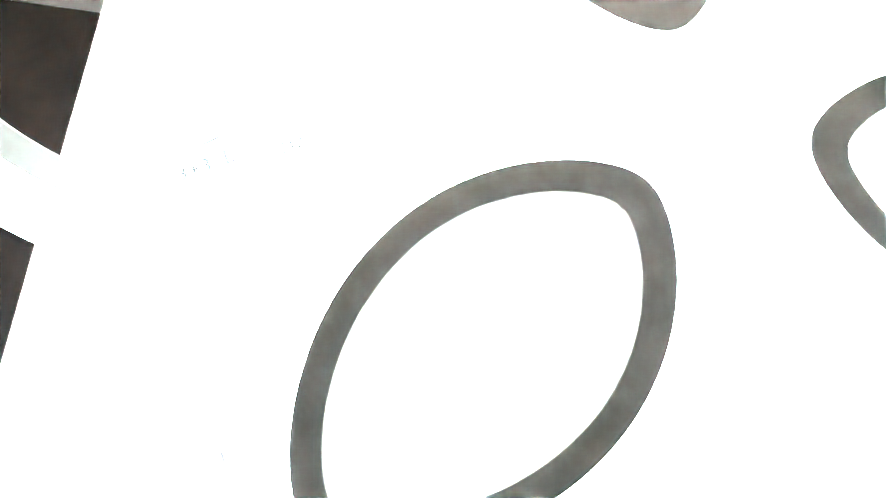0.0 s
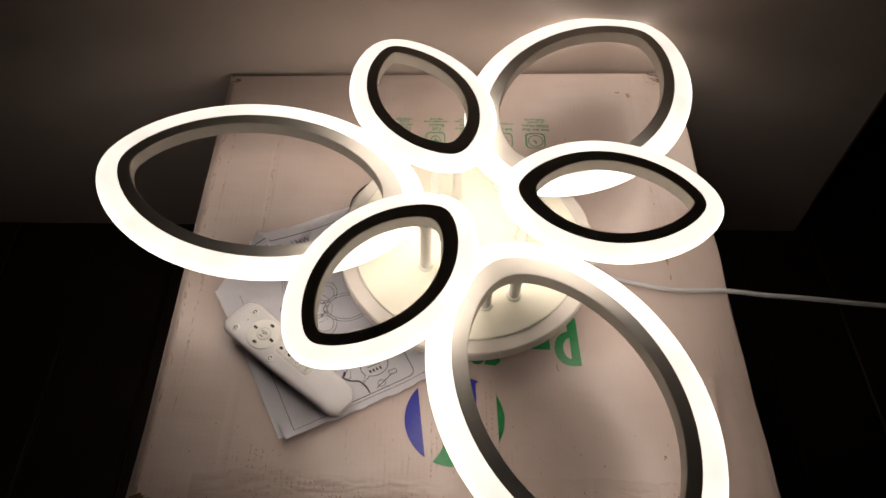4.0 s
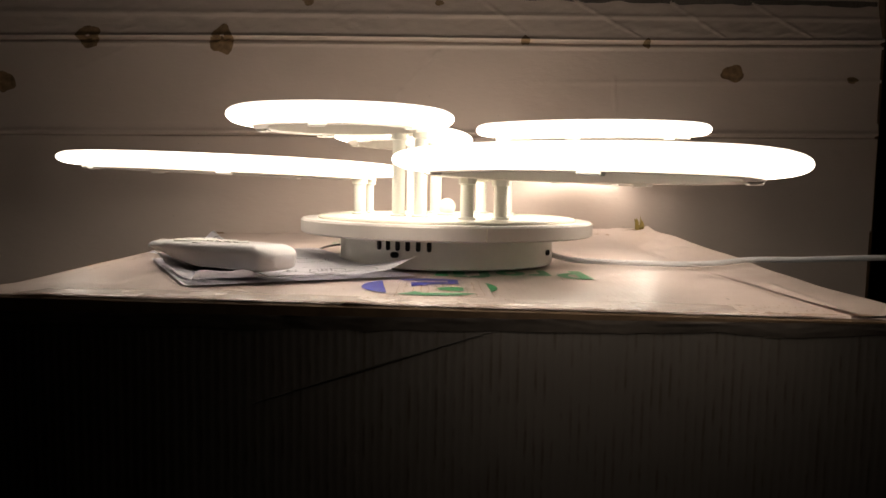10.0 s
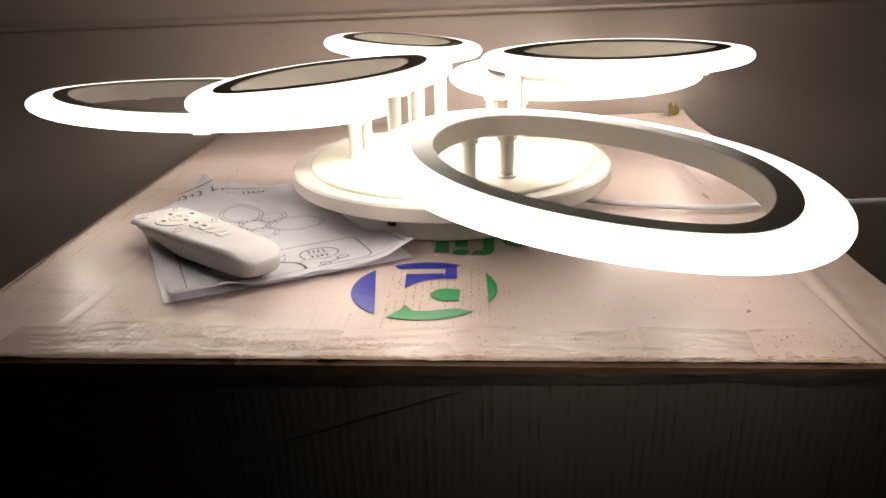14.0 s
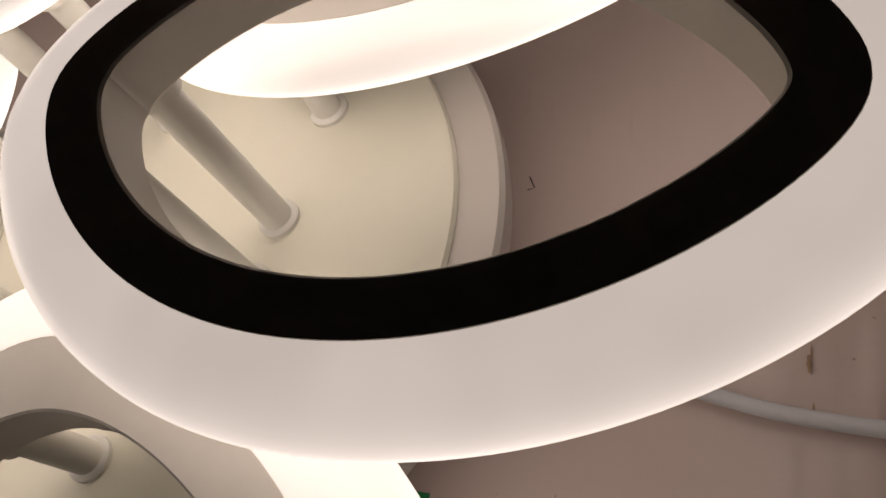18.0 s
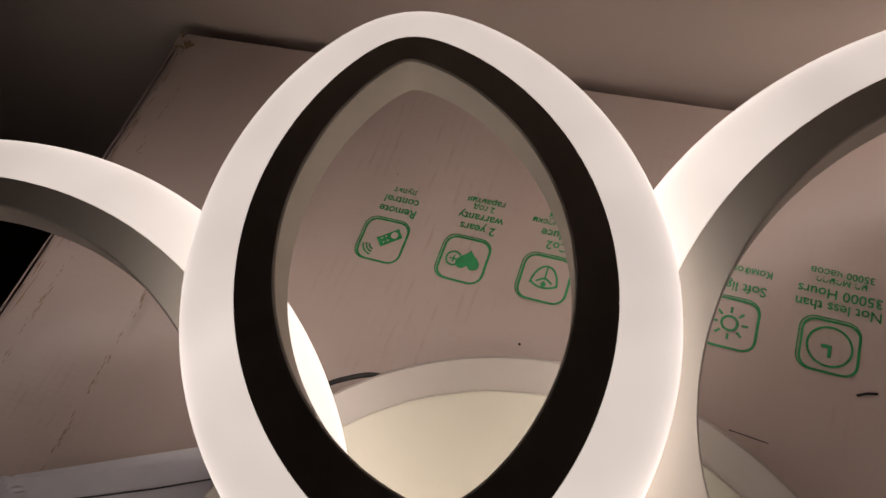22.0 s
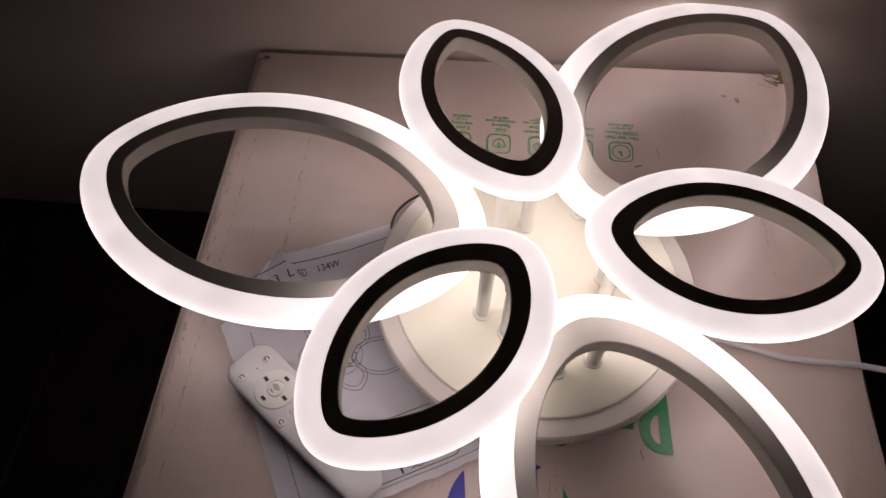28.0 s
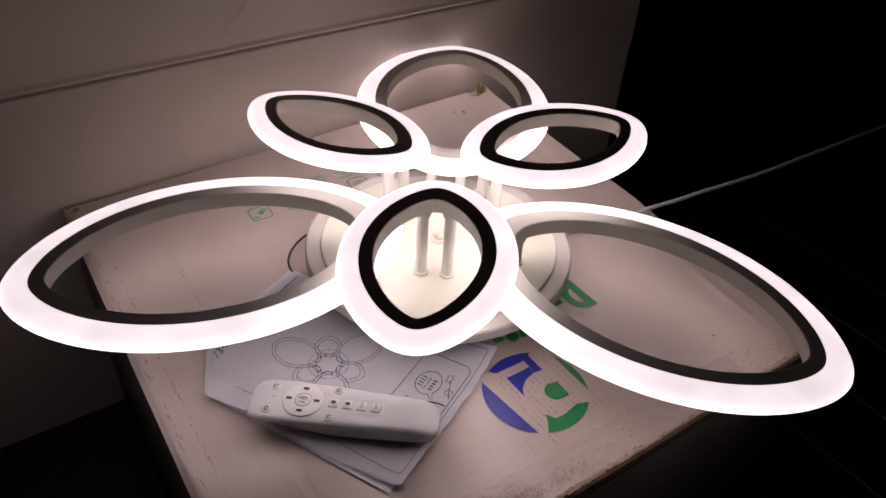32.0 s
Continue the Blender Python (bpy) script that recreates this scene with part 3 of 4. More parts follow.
    for a, b in zip(rows, rows[1:]):
        for k in range(2):
            cr.faces.new((a[k], a[k + 1], b[k + 1], b[k]))
    sub("crease", cr, M_CREASE, "dark slanting crease", sharp=50)
    # torn card bits at the back corners
    for x, y, s in ((0.246, 0.226, 1.0), (-0.247, 0.231, 0.7), (-0.246, -0.262, 1.0)):
        bm = bmesh.new()
        for k in range(7):
            a = rnd.uniform(0, math.pi)
            ln = rnd.uniform(0.006, 0.016) * s
            px, py = x + rnd.uniform(-0.006, 0.006), y + rnd.uniform(-0.005, 0.005)
            w = rnd.uniform(0.0008, 0.002)
            vs = [bm.verts.new(p) for p in ((px, py, rise(px, py) + 0.0004), (px + w, py + w, rise(px, py) + 0.0006), (px + ln * math.cos(a), py + ln * math.sin(a) * 0.5, rise(px, py) + rnd.uniform(0.001, 0.006)))]
            bm.faces.new(vs)
            vs2 = [bm.verts.new(p) for p in ((px, py, rise(px, py) + 0.0002), (px - w, py + 2 * w, rise(px, py) + 0.0014), (px + ln * math.cos(a), py + ln * math.sin(a) * 0.5, rise(px, py) + 0.0008))]
            bm.faces.new(vs2)
        sub("torn_corner", bm, M_STAIN, "torn brown card fibres")
    # tuft of torn paper standing at the back corner, and the split beside it
    bm = bmesh.new()
    for k in range(16):
        px, py = 0.2545 + rnd.uniform(-0.004, 0.004), 0.233 + rnd.uniform(-0.003, 0.003)
        a, ln_ = rnd.uniform(0, 2 * math.pi), rnd.uniform(0.004, 0.0170)
        w = rnd.uniform(0.0012, 0.0032)
        tip = (px + 0.004 * math.cos(a), py + 0.004 * math.sin(a), ln_)
        mid = (px + 0.0015 * math.cos(a) + w, py + 0.0015 * math.sin(a) - w, ln_ * 0.55)
        v = [bm.verts.new((c[0], c[1], c[2] + rise(px, py))) for c in ((px - w, py, -0.001), (px + w, py, -0.001), mid, tip)]
        bm.faces.new((v[0], v[1], v[2]))
        bm.faces.new((v[0], v[2], v[3]))
    sub("paper_tuft", bm, M_TUFT, "olive-brown tuft of torn paper", smooth=False)
    bm = bmesh.new()
    ribbon(bm, [(0.2350, 0.2385), (0.2405, 0.2350), (0.2440, 0.2362), (0.2475, 0.2330), (0.2515, 0.2340), (0.2555, 0.2285)], 0.0013, False, lambda x, y: rise(x, y) + 0.0024)
    sub("split", upright(bm), M_INK, "dark split in the card", smooth=False)
    # printed marks ---------------------------------------------------
    up = lambda x, y: top_z(x, y) + 0.0006

    def print_on(name, bm, mat, label=""):
        return sub(name, upright(bm), mat, label, smooth=False)

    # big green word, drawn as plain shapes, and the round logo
    def shape(name, pts, mat, label=""):
        b = bmesh.new()
        poly(b, pts, up)
        return print_on(name, b, mat, label)

    def ring_part(cx, cy, ro, so, ri, si, a0, a1, n=26):
        b = bmesh.new()
        outer, inner = arc(cx, cy, ro, so, a0, a1, n), arc(cx, cy, ri, si, a0, a1, n)
        rows = [[b.verts.new((x, y, up(x, y))) for x, y in pair] for pair in zip(outer, inner)]
        for r, s in zip(rows, rows[1:]):
            b.faces.new((r[0], r[1], s[1], s[0]))
        return print_on("print_ring", b, M_GREEN, "green printed ring")

    shape("print_block", [(0.1102, -0.0885), (0.1176, -0.0885), (0.1186, -0.1380), (0.1102, -0.1380)], M_GREEN, "green printed bar")
    shape("print_block", [(0.1084, -0.0885), (0.1102, -0.0885), (0.1102, -0.1026), (0.1088, -0.1027)], M_GREEN)
    ring_part(0.1102, -0.1203, 0.0146, 0.0177, 0.0066, 0.0107, 90, 270)
    shape("print_block", [(0.0841, -0.0880), (0.0907, -0.0880), (0.0917, -0.1217), (0.0841, -0.1217)], M_GREEN, "green printed bar")
    shape("print_block", [(0.0841, -0.1112), (0.0766, -0.1142), (0.0744, -0.1214), (0.0841, -0.1217)], M_GREEN)
    ring_part(0.0627, -0.1085, 0.0107, 0.0154, 0.0040, 0.0080, 0, 360, 36)
    shape("print_block", [(0.0467, -0.0900), (0.0467, -0.1280), (0.0447, -0.1350), (0.0405, -0.1383), (0.0307, -0.1369), (0.0335, -0.1300), (0.0372, -0.1297), (0.0393, -0.1265), (0.0395, -0.0900)], M_GREEN, "green printed hook")
    shape("print_dot", arc(0.0247, -0.1318, 0.0057, 0.0055, 0, 359, 20), M_GREEN, "green printed dot")
    shape("print_block", [(0.0206, -0.0950), (0.0288, -0.0950), (0.0288, -0.1228), (0.0206, -0.1228)], M_GREEN)
    shape("print_block", [(0.0085, -0.1045), (0.0160, -0.1045), (0.0167, -0.1316), (0.0072, -0.1310)], M_GREEN)
    # logo: a disc cut into blue and green pieces
    lc, lr = (0.0035, -0.1885), 0.0425
    piece = lambda pts, mat, label: shape("logo_piece", pts, mat, label)
    piece(arc(*lc, lr, lr, 138, 234, 30), M_BLUE, "blue printed segment")
    band = arc(lc[0], lc[1] - 0.004, 0.0440, 0.0440, 118, 60, 16)
    piece(band + [(0.0222, -0.1560), (0.0225, -0.1750), (0.0147, -0.1737), (0.0155, -0.1590), (-0.0130, -0.1580)], M_BLUE, "blue printed shape")
    piece([(0.0145, -0.1735), (0.0147, -0.1668), (0.0012, -0.1668), (-0.0085, -0.1668), (-0.0081, -0.1885), (-0.0035, -0.1815), (0.0040, -0.1760)], M_BLUE, "blue printed shape")
    piece(arc(0.0165, -0.1975, 0.0085, 0.0085, 250, 70, 18) + [(0.0245, -0.1905), (0.0240, -0.2065)], M_GREEN, "green printed shape")
    piece(arc(*lc, lr, lr, 244, 312, 26) + [(0.0225, -0.2165), (0.0080, -0.2195), (-0.0010, -0.2190), (-0.0055, -0.2115), (-0.0090, -0.2190)], M_GREEN, "green printed crescent")
    piece(arc(*lc, lr, lr, 31, -29, 24), M_GREEN, "green printed segment")
    # brown wear along the flutes through the logo
    wear = bmesh.new()
    for k in range(13):
        bm = wear
        x = -0.016 + 0.0047 * k
        y = -0.240 + 0.010 * abs(math.sin(k * 2.3))
        while y < -0.168 + 0.012 * math.sin(k * 1.3):
            a = rnd.uniform(0.0012, 0.0055)
            if rnd.random() < 0.72:
                xx = x + rnd.uniform(-0.0005, 0.0005)
                poly(bm, [(xx, y), (xx + rnd.uniform(0.0002, 0.0007), y + a * 0.5), (xx, y + a), (xx - rnd.uniform(0.0002, 0.0007), y + a * 0.6)], lambda px, py: top_z(px, py) + 0.0003)
            y += a + rnd.uniform(0.0003, 0.0022)

    # scattered flecks and grime towards the front and along the left edge
    for k in range(16):
        bm = wear
        x = -0.225 + 0.0295 * k + rnd.uniform(-0.008, 0.008)
        for i in range(rnd.randint(4, 9)):
            y = -0.268 + 0.075 * rnd.random() ** 1.6
            xx, a = x + 0.0047 * rnd.randint(-2, 2), rnd.uniform(0.0006, 0.0034)
            w = rnd.uniform(0.0002, 0.0006)
            poly(bm, [(xx, y), (xx + w, y + a * 0.5), (xx, y + a), (xx - w, y + a * 0.4)], lambda px, py: top_z(px, py) + 0.0008)
    for k in range(14):
        bm = wear
        for i in range(8):
            y = -0.26 + 0.035 * k + rnd.uniform(0, 0.03)
            xx, a, w = -0.2485 + rnd.uniform(-0.0025, 0.0025), rnd.uniform(0.003, 0.012), rnd.uniform(0.0001, 0.0005)
            poly(bm, [(xx, y), (xx + w, y + a * 0.4), (xx + w * 0.4, y + a), (xx - w, y + a * 0.6)], lambda px, py: top_z(px, py) + 0.0006)

    # grime rubbed into the tape by the front edge, and the brown line of the edge itself
    for gx, gy, sx, sy, n in ((-0.048, -0.2630, 0.022, 0.0036, 190), (-0.085, -0.2600, 0.016, 0.0040, 60), (-0.112, -0.2470, 0.014, 0.0018, 34), (-0.150, -0.2420, 0.016, 0.0090, 46), (-0.160, -0.2250, 0.010, 0.0080, 24), (0.090, -0.2600, 0.070, 0.0060, 50), (0.205, -0.2600, 0.016, 0.0060, 40)):
        for k in range(n):
            x, y = rnd.gauss(gx, sx), max(BY0 + 0.002, rnd.gauss(gy, sy))
            x = 0.0047 * round(x / 0.0047) + rnd.gauss(0, 0.0007) if gy > -0.25 else x
            a, w = rnd.uniform(0.0006, 0.0026), rnd.uniform(0.0002, 0.0007)
            poly(wear, [(x, y), (x + w, y + a * 0.5), (x, y + a), (x - w, y + a * 0.4)], lambda px, py: top_z(px, py) + 0.0019)
    for k in range(420):
        x, y = rnd.uniform(BX0 + 0.004, BX1 - 0.004), BY0 + 0.0012 + 0.0040 * rnd.random() ** 2.2
        a, w = rnd.uniform(0.0004, 0.0013), rnd.uniform(0.0008, 0.0042)
        poly(wear, [(x - w, y), (x, y - a * 0.5), (x + w, y + a * 0.2), (x, y + a)], lambda px, py: top_z(px, py) + 0.0011)

    # row of six icons with captions; they read from the far side
    def icon(cx, draw, lines):
        cy = 0.1412
        for w, r in ((0.0205, 0.005),):
            bm = bmesh.new()
            ribbon(bm, rounded_rect(cx, cy, w, w * 1.02, r), 0.0009, True, up)
            ribbon(bm, rounded_rect(cx - 0.0004, cy + 0.0004, w + 0.0016, w * 1.02 + 0.0014, r + 0.0006), 0.0005, True, up)
            print_on("icon_frame", bm, M_ICON)
        bm = bmesh.new()
        draw(bm, cx, cy)
        for b in islands(bm):
            print_on("icon_stroke", b, M_ICON)
        y = cy + 0.0180
        for text, size, gap in lines:
            w = words(text, size, bold=0.00007)
            w.transform(pose(cx + 0.0012, y, 0, 0, 0, 180))
            for v in w.verts:
                v.co.z = top_z(v.co.x, v.co.y) + 0.0007
            y += gap
            print_on("caption", w, M_ICON)

    ln = lambda bm, pts, w=0.0009: ribbon(bm, pts, w, False, up)

    def clock(bm, x, y):
        ribbon(bm, arc(x, y, 0.0080, 0.0080, 0, 360, 36)[:-1], 0.0009, True, up)
        ln(bm, [(x - 0.0030, y), (x + 0.0008, y)], 0.0013)
        ln(bm, [(x + 0.0002, y + 0.0005), (x + 0.0002, y - 0.0045)], 0.0013)

    def sun(bm, x, y):
        ribbon(bm, arc(x, y, 0.003, 0.003, 0, 360, 24)[:-1], 0.0010, True, up)
        for k in range(8):
            a = math.pi / 4 * k
            ln(bm, [(x + 0.0045 * math.cos(a), y + 0.0045 * math.sin(a)), (x + 0.007 * math.cos(a), y + 0.007 * math.sin(a))])

    def eye(bm, x, y):
        ln(bm, arc(x, y - 0.004, 0.0075, 0.0085, 28, 152, 16))
        ln(bm, arc(x, y + 0.004, 0.0075, 0.0085, 208, 332, 16))
        ribbon(bm, arc(x, y, 0.0028, 0.0028, 0, 360, 20)[:-1], 0.0006, True, up)
        ribbon(bm, arc(x, y, 0.0012, 0.0012, 0, 360, 12)[:-1], 0.0005, True, up)

    def leaf(bm, x, y):
        ln(bm, arc(x, y - 0.0040, 0.0058, 0.0100, 6, 174, 22))
        ln(bm, arc(x, y - 0.0008, 0.0060, 0.0034, 205, 335, 12))
        ln(bm, [(x, y + 0.0055), (x, y - 0.0005)], 0.0007)
        ln(bm, [(x, y + 0.0005), (x - 0.0035, y - 0.0017)], 0.0009)
        ln(bm, [(x, y + 0.0005), (x + 0.0035, y - 0.0017)], 0.0009)
        poly(bm, [(x, y - 0.0008), (x + 0.0014, y - 0.0026), (x, y - 0.0044), (x - 0.0014, y - 0.0026)], up)

    def heart(bm, x, y):
        hx, hy = x + 0.0022, y - 0.0002
        out = []
        for k in range(36):
            a = 2 * math.pi * k / 36
            out.append((hx + 0.00034 * 16 * math.sin(a) ** 3, hy - 0.00034 * (13 * math.cos(a) - 5 * math.cos(2 * a) - 2 * math.cos(3 * a) - math.cos(4 * a))))
        poly(bm, out, up)
        ribbon(bm, arc(x - 0.0045, y - 0.0004, 0.0033, 0.0033, 0, 360, 20)[:-1], 0.0008, True, lambda px, py: top_z(px, py) + 0.0009)
        ln(bm, [(x - 0.0062, y - 0.0004), (x - 0.0028, y - 0.0004)], 0.0007)
        ln(bm, [(x - 0.0045, y - 0.0021), (x - 0.0045, y + 0.0013)], 0.0007)

    def remote(bm, x, y):
        c, s = math.cos(radians(38)), math.sin(radians(38))
        at = lambda a, b: (x + c * a - s * b, y + s * a + c * b)
        poly(bm, [at(-0.002, -0.0026), at(0.0088, -0.0026), at(0.0088, 0.0026), at(-0.002, 0.0026)], up)
        pale = bmesh.new()
        poly(pale, arc(*at(0.0058, 0), 0.0017, 0.0017, 0, 359, 16), lambda px, py: top_z(px, py) + 0.0010)
        for a in (0.0002, 0.0022):
            for b in (-0.0012, 0.0012):
                poly(pale, arc(*at(a, b), 0.0005, 0.0005, 0, 359, 8), lambda px, py: top_z(px, py) + 0.0010)
        for b in islands(pale):
            print_on("icon_dot", b, M_CARD)
        for r in (0.0030, 0.0045, 0.0060):
            ln(bm, arc(x - 0.0025, y - 0.0022, r, r, 188, 262, 8), 0.0007)

    big, small = 0.0058, 0.0042
    icon(0.0988, clock, (("Not less than", big, 0.0057), ("35000 Hours", big, 0.0048), ("не менее", small, 0.0037), ("35000 часов", small, 0.003)))
    icon(0.0622, sun, (("Soft light", big, 0.0075), ("Комфортно", small, 0.003)))
    icon(0.0250, eye, (("Eyes protection", big * 0.93, 0.0055), ("No Flicker", big, 0.0047), ("безопасен для глаз", small * 0.88, 0.0036), ("не мерцает", small, 0.003)))
    icon(-0.0132, leaf, (("Co2", big, 0.0054), ("Reduce", big, 0.0047), ("экологически", small, 0.0036), ("чистый", small, 0.003)))
    icon(-0.0500, heart, (("2 years", big, 0.0054), ("warranty", big, 0.0047), ("2 год", small, 0.0036), ("гарантия", small, 0.003)))
    icon(-0.0890, remote, (("Remote", big, 0.0056), ("control", big, 0.0048), ("пульт", small, 0.003)))
    for x, y, rx, ry in ((0.2168, -0.0165, 0.0017, 0.0095), (0.2170, -0.0420, 0.0007, 0.0030), (0.2105, 0.2080, 0.0022, 0.0030), (0.1985, 0.2120, 0.0030, 0.0012)):
        bm = bmesh.new()
        poly(bm, [(x + rx * k * math.cos(a), y + ry * k * math.sin(a)) for a, k in ((2 * math.pi * i / 18, 1 + rnd.uniform(-0.3, 0.25)) for i in range(18))], lambda px, py: top_z(px, py) + 0.0007)
        sub("stain", upright(bm), M_SCUFF, "small brown stain", smooth=False)
    for x, y in ((0.1776, -0.2232), (0.1829, -0.2544), (0.1266, -0.2297), (0.1900, -0.2500)):
        bm = bmesh.new()
        poly(bm, arc(x, y, 0.0006, 0.0005, 0, 359, 9), lambda px, py: top_z(px, py) + 0.0007)
        sub("speck", upright(bm), M_INK, "dark speck", smooth=False)
    # handwriting by the front right corner, scuffs and scratches
    bm = bmesh.new()
    for k in range(6):
        ln(bm, [(0.2475 + 0.001 * (k % 2), -0.252 - 0.0035 * k), (0.2555 + 0.001 * (k % 3), -0.2535 - 0.0035 * k)], 0.0013)
    for b in islands(bm):
        sub("handwriting", upright(b), M_INK, "black marker bar", smooth=False)
    for pts, w in ((((0.1098, 0.1245), (0.1132, 0.1262), (0.1168, 0.1272)), 0.0010), (((0.0955, -0.1365), (0.0958, -0.1400), (0.0970, -0.1428), (0.0966, -0.1432)), 0.0005), (((0.178, -0.2205), (0.1795, -0.2225)), 0.0012),
                   (((0.0685, 0.0985), (0.0825, 0.0975)), 0.0004), (((0.0475, 0.136), (0.0465, 0.127)), 0.0003), (((0.1322, 0.020), (0.1345, 0.0155), (0.1322, 0.0145)), 0.0005),
                   (((0.1315, 0.1475), (0.1322, 0.1425), (0.134, 0.1365)), 0.0003), (((-0.0155, 0.110), (-0.0145, 0.1095)), 0.0011)):
        bm = bmesh.new()
        ln(bm, pts, w)
        sub("scratch", upright(bm), M_INK, "dark scratch", smooth=False)
    for x, y0, y1, n in ((-0.187, -0.10, 0.17, 95), (-0.236, -0.20, 0.2, 120), (0.2165, -0.06, 0.14, 20)):
        for k in range(n):
            y = rnd.uniform(y0, y1)
            bm = wear
            a = rnd.uniform(0.0012, 0.0055)
            xx = x + rnd.uniform(-0.0012, 0.0012)
            poly(bm, [(xx - 0.0001, y), (xx + rnd.uniform(0.0001, 0.0005), y + a * 0.4), (xx + 0.0001, y + a), (xx - rnd.uniform(0.0001, 0.0004), y + a * 0.6)], lambda px, py: top_z(px, py) + 0.0005)
    flecks = sub("scuff", upright(wear), M_SCUFF, "tiny brown flecks worn along the flutes", smooth=False)
    tagged(flecks, "tiny brown flecks worn along the flutes", kind="stuff")
    return box


lamp_carton()

# ---------------------------------------------------------------- lamp
HUB = Vector((0.0170, -0.0262, 0.0))
# petal outlines: a rounded leaf from near to far along the axis, half as wide as wide, its ends pointed by pn and pf, drawn out by grow and in by shrink
BIG = dict(mid=0.1915, near=0.1321, far=0.1326, wide=0.0840, pn=1.1902, pf=1.2366, grow=0.0203, shrink=0.0109, hub=0.0078, top=0.0846, low=0.0735)
SMALL = dict(mid=0.1158, near=0.0778, far=0.0828, wide=0.0495, pn=1.3600, pf=1.3989, grow=0.0166, shrink=0.0099, hub=0.0050, top=0.1142, low=0.1030)
# each petal sits a little askew on its posts: angle, shift out, shift aside, lift (metres), dip outwards, lean aside (degrees)
PETALS = (("big", -68.49, -0.0015, 0.0020, -0.0023, -0.20, -1.66), ("big", 52.10, 0.0018, 0.0004, 0.0019, 1.18, 1.91), ("big", 170.61, 0.0016, 0.0017, -0.0033, -1.38, 0.89),
          ("small", -129.02, -0.0024, -0.0010, 0.0025, 1.54, 1.96), ("small", -6.09, 0.0003, 0.0021, 0.0021, -0.80, 1.68), ("small", 113.84, 0.0000, -0.0035, 0.0016, 0.00, 3.43))
PIVOT = 0.07


def leaf_outline(s, n=144):
    """Points and outward normals of the boundary between acrylic and channel."""
    m = 1440
    a = np.linspace(0, 2 * np.pi, m, endpoint=False)
    c, d = np.cos(a), np.sin(a)
    x = s["mid"] + np.where(c > 0, s["far"], s["near"]) * c
    p = np.stack([x, s["wide"] * np.sign(d) * np.abs(d) ** np.where(c > 0, s["pf"], s["pn"])], 1)
    step = np.hypot(*(np.roll(p, -1, 0) - p).T)
    run = np.concatenate([[0], np.cumsum(step)])
    at = np.linspace(0, run[-1], m, endpoint=False)
    q = np.vstack([p, p[:1]])
    p = np.stack([np.interp(at, run, q[:, 0]), np.interp(at, run, q[:, 1])], 1)
    # round the two tips
    k = np.exp(-0.5 * (np.arange(-60, 61) * run[-1] / m / 0.006) ** 2)
    k /= k.sum()
    p = np.stack([np.convolve(np.concatenate([p[-60:, i], p[:, i], p[:60, i]]), k, "valid") for i in (0, 1)], 1)
    p = p[:: m // n]
    t = np.roll(p, -1, 0) - np.roll(p, 1, 0)
    t /= np.linalg.norm(t, axis=1)[:, None]
    return p, np.stack([t[:, 1], -t[:, 0]], 1)


def petal_meshes(s, mats):
    """The white channel and the glowing acrylic of one petal, lying along +x from the hub."""
    n = 144
    zt, zb = s["top"], s["low"]
    line, out = leaf_outline(s, n)

    def loop(section, mat_of):
        bm = bmesh.new()
        rings = []
        for i in range(n):
            toward = (1 - out[i][0]) / 2
            far = {"o": s["grow"], "e": 0.0, "i": -s["shrink"] - s["hub"] * toward ** 4}
            rings.append([bm.verts.new((*(line[i] + out[i] * (far[base] + off)), z)) for base, off, z in section])
        m = len(section)
        for i in range(n):
            p, q = rings[i], rings[(i + 1) % n]
            for k in range(m):
                f = bm.faces.new((p[k], q[k], q[(k + 1) % m], p[(k + 1) % m]))
                f.material_index = mat_of(k)
        bmesh.ops.recalc_face_normals(bm, faces=bm.faces)
        return bm

    # rounded outer section, slightly crowned
    zc, zh = (zt + zb) / 2, (zt - zb) / 2
    arch = [(u, math.sqrt(max(0.0, 1 - u ** 3.2))) for u in (0.25, 0.5, 0.68, 0.8, 0.89, 0.95, 0.985, 1.0)]
    acryl = [("e", 0.0003, zt)] + [("e", s["grow"] * u, zc + zh * v) for u, v in arch] + [("e", s["grow"] * u, zc - zh * v) for u, v in arch[-2::-1]] + [("e", 0.0003, zb)]
    glow_me = mesh_of(loop(acryl, lambda k: 0), "diffuser", mats, sharp=70)
    chan = [("i", 0.0006, zt + 0.0002), ("e", 0.0004, zt + 0.0002), ("e", 0.0005, zt), ("e", 0.0005, zt - 0.0010), ("e", 0.0, zt - 0.0012), ("e", 0.0, zb - 0.0022), ("e", -0.0004, zb - 0.0026), ("i", 0.0006, zb - 0.0026), ("i", 0.0, zb - 0.0020), ("i", 0.0, zt - 0.0004)]
    frame_me = mesh_of(loop(chan, lambda k: 0), "petal_frame", M_FRAME, sharp=40)
    clips = [(line[i] - out[i] * 0.004, math.degrees(math.atan2(out[i][1], out[i][0])) + 90) for i in range(14, n, 29)]
    return frame_me, glow_me, clips


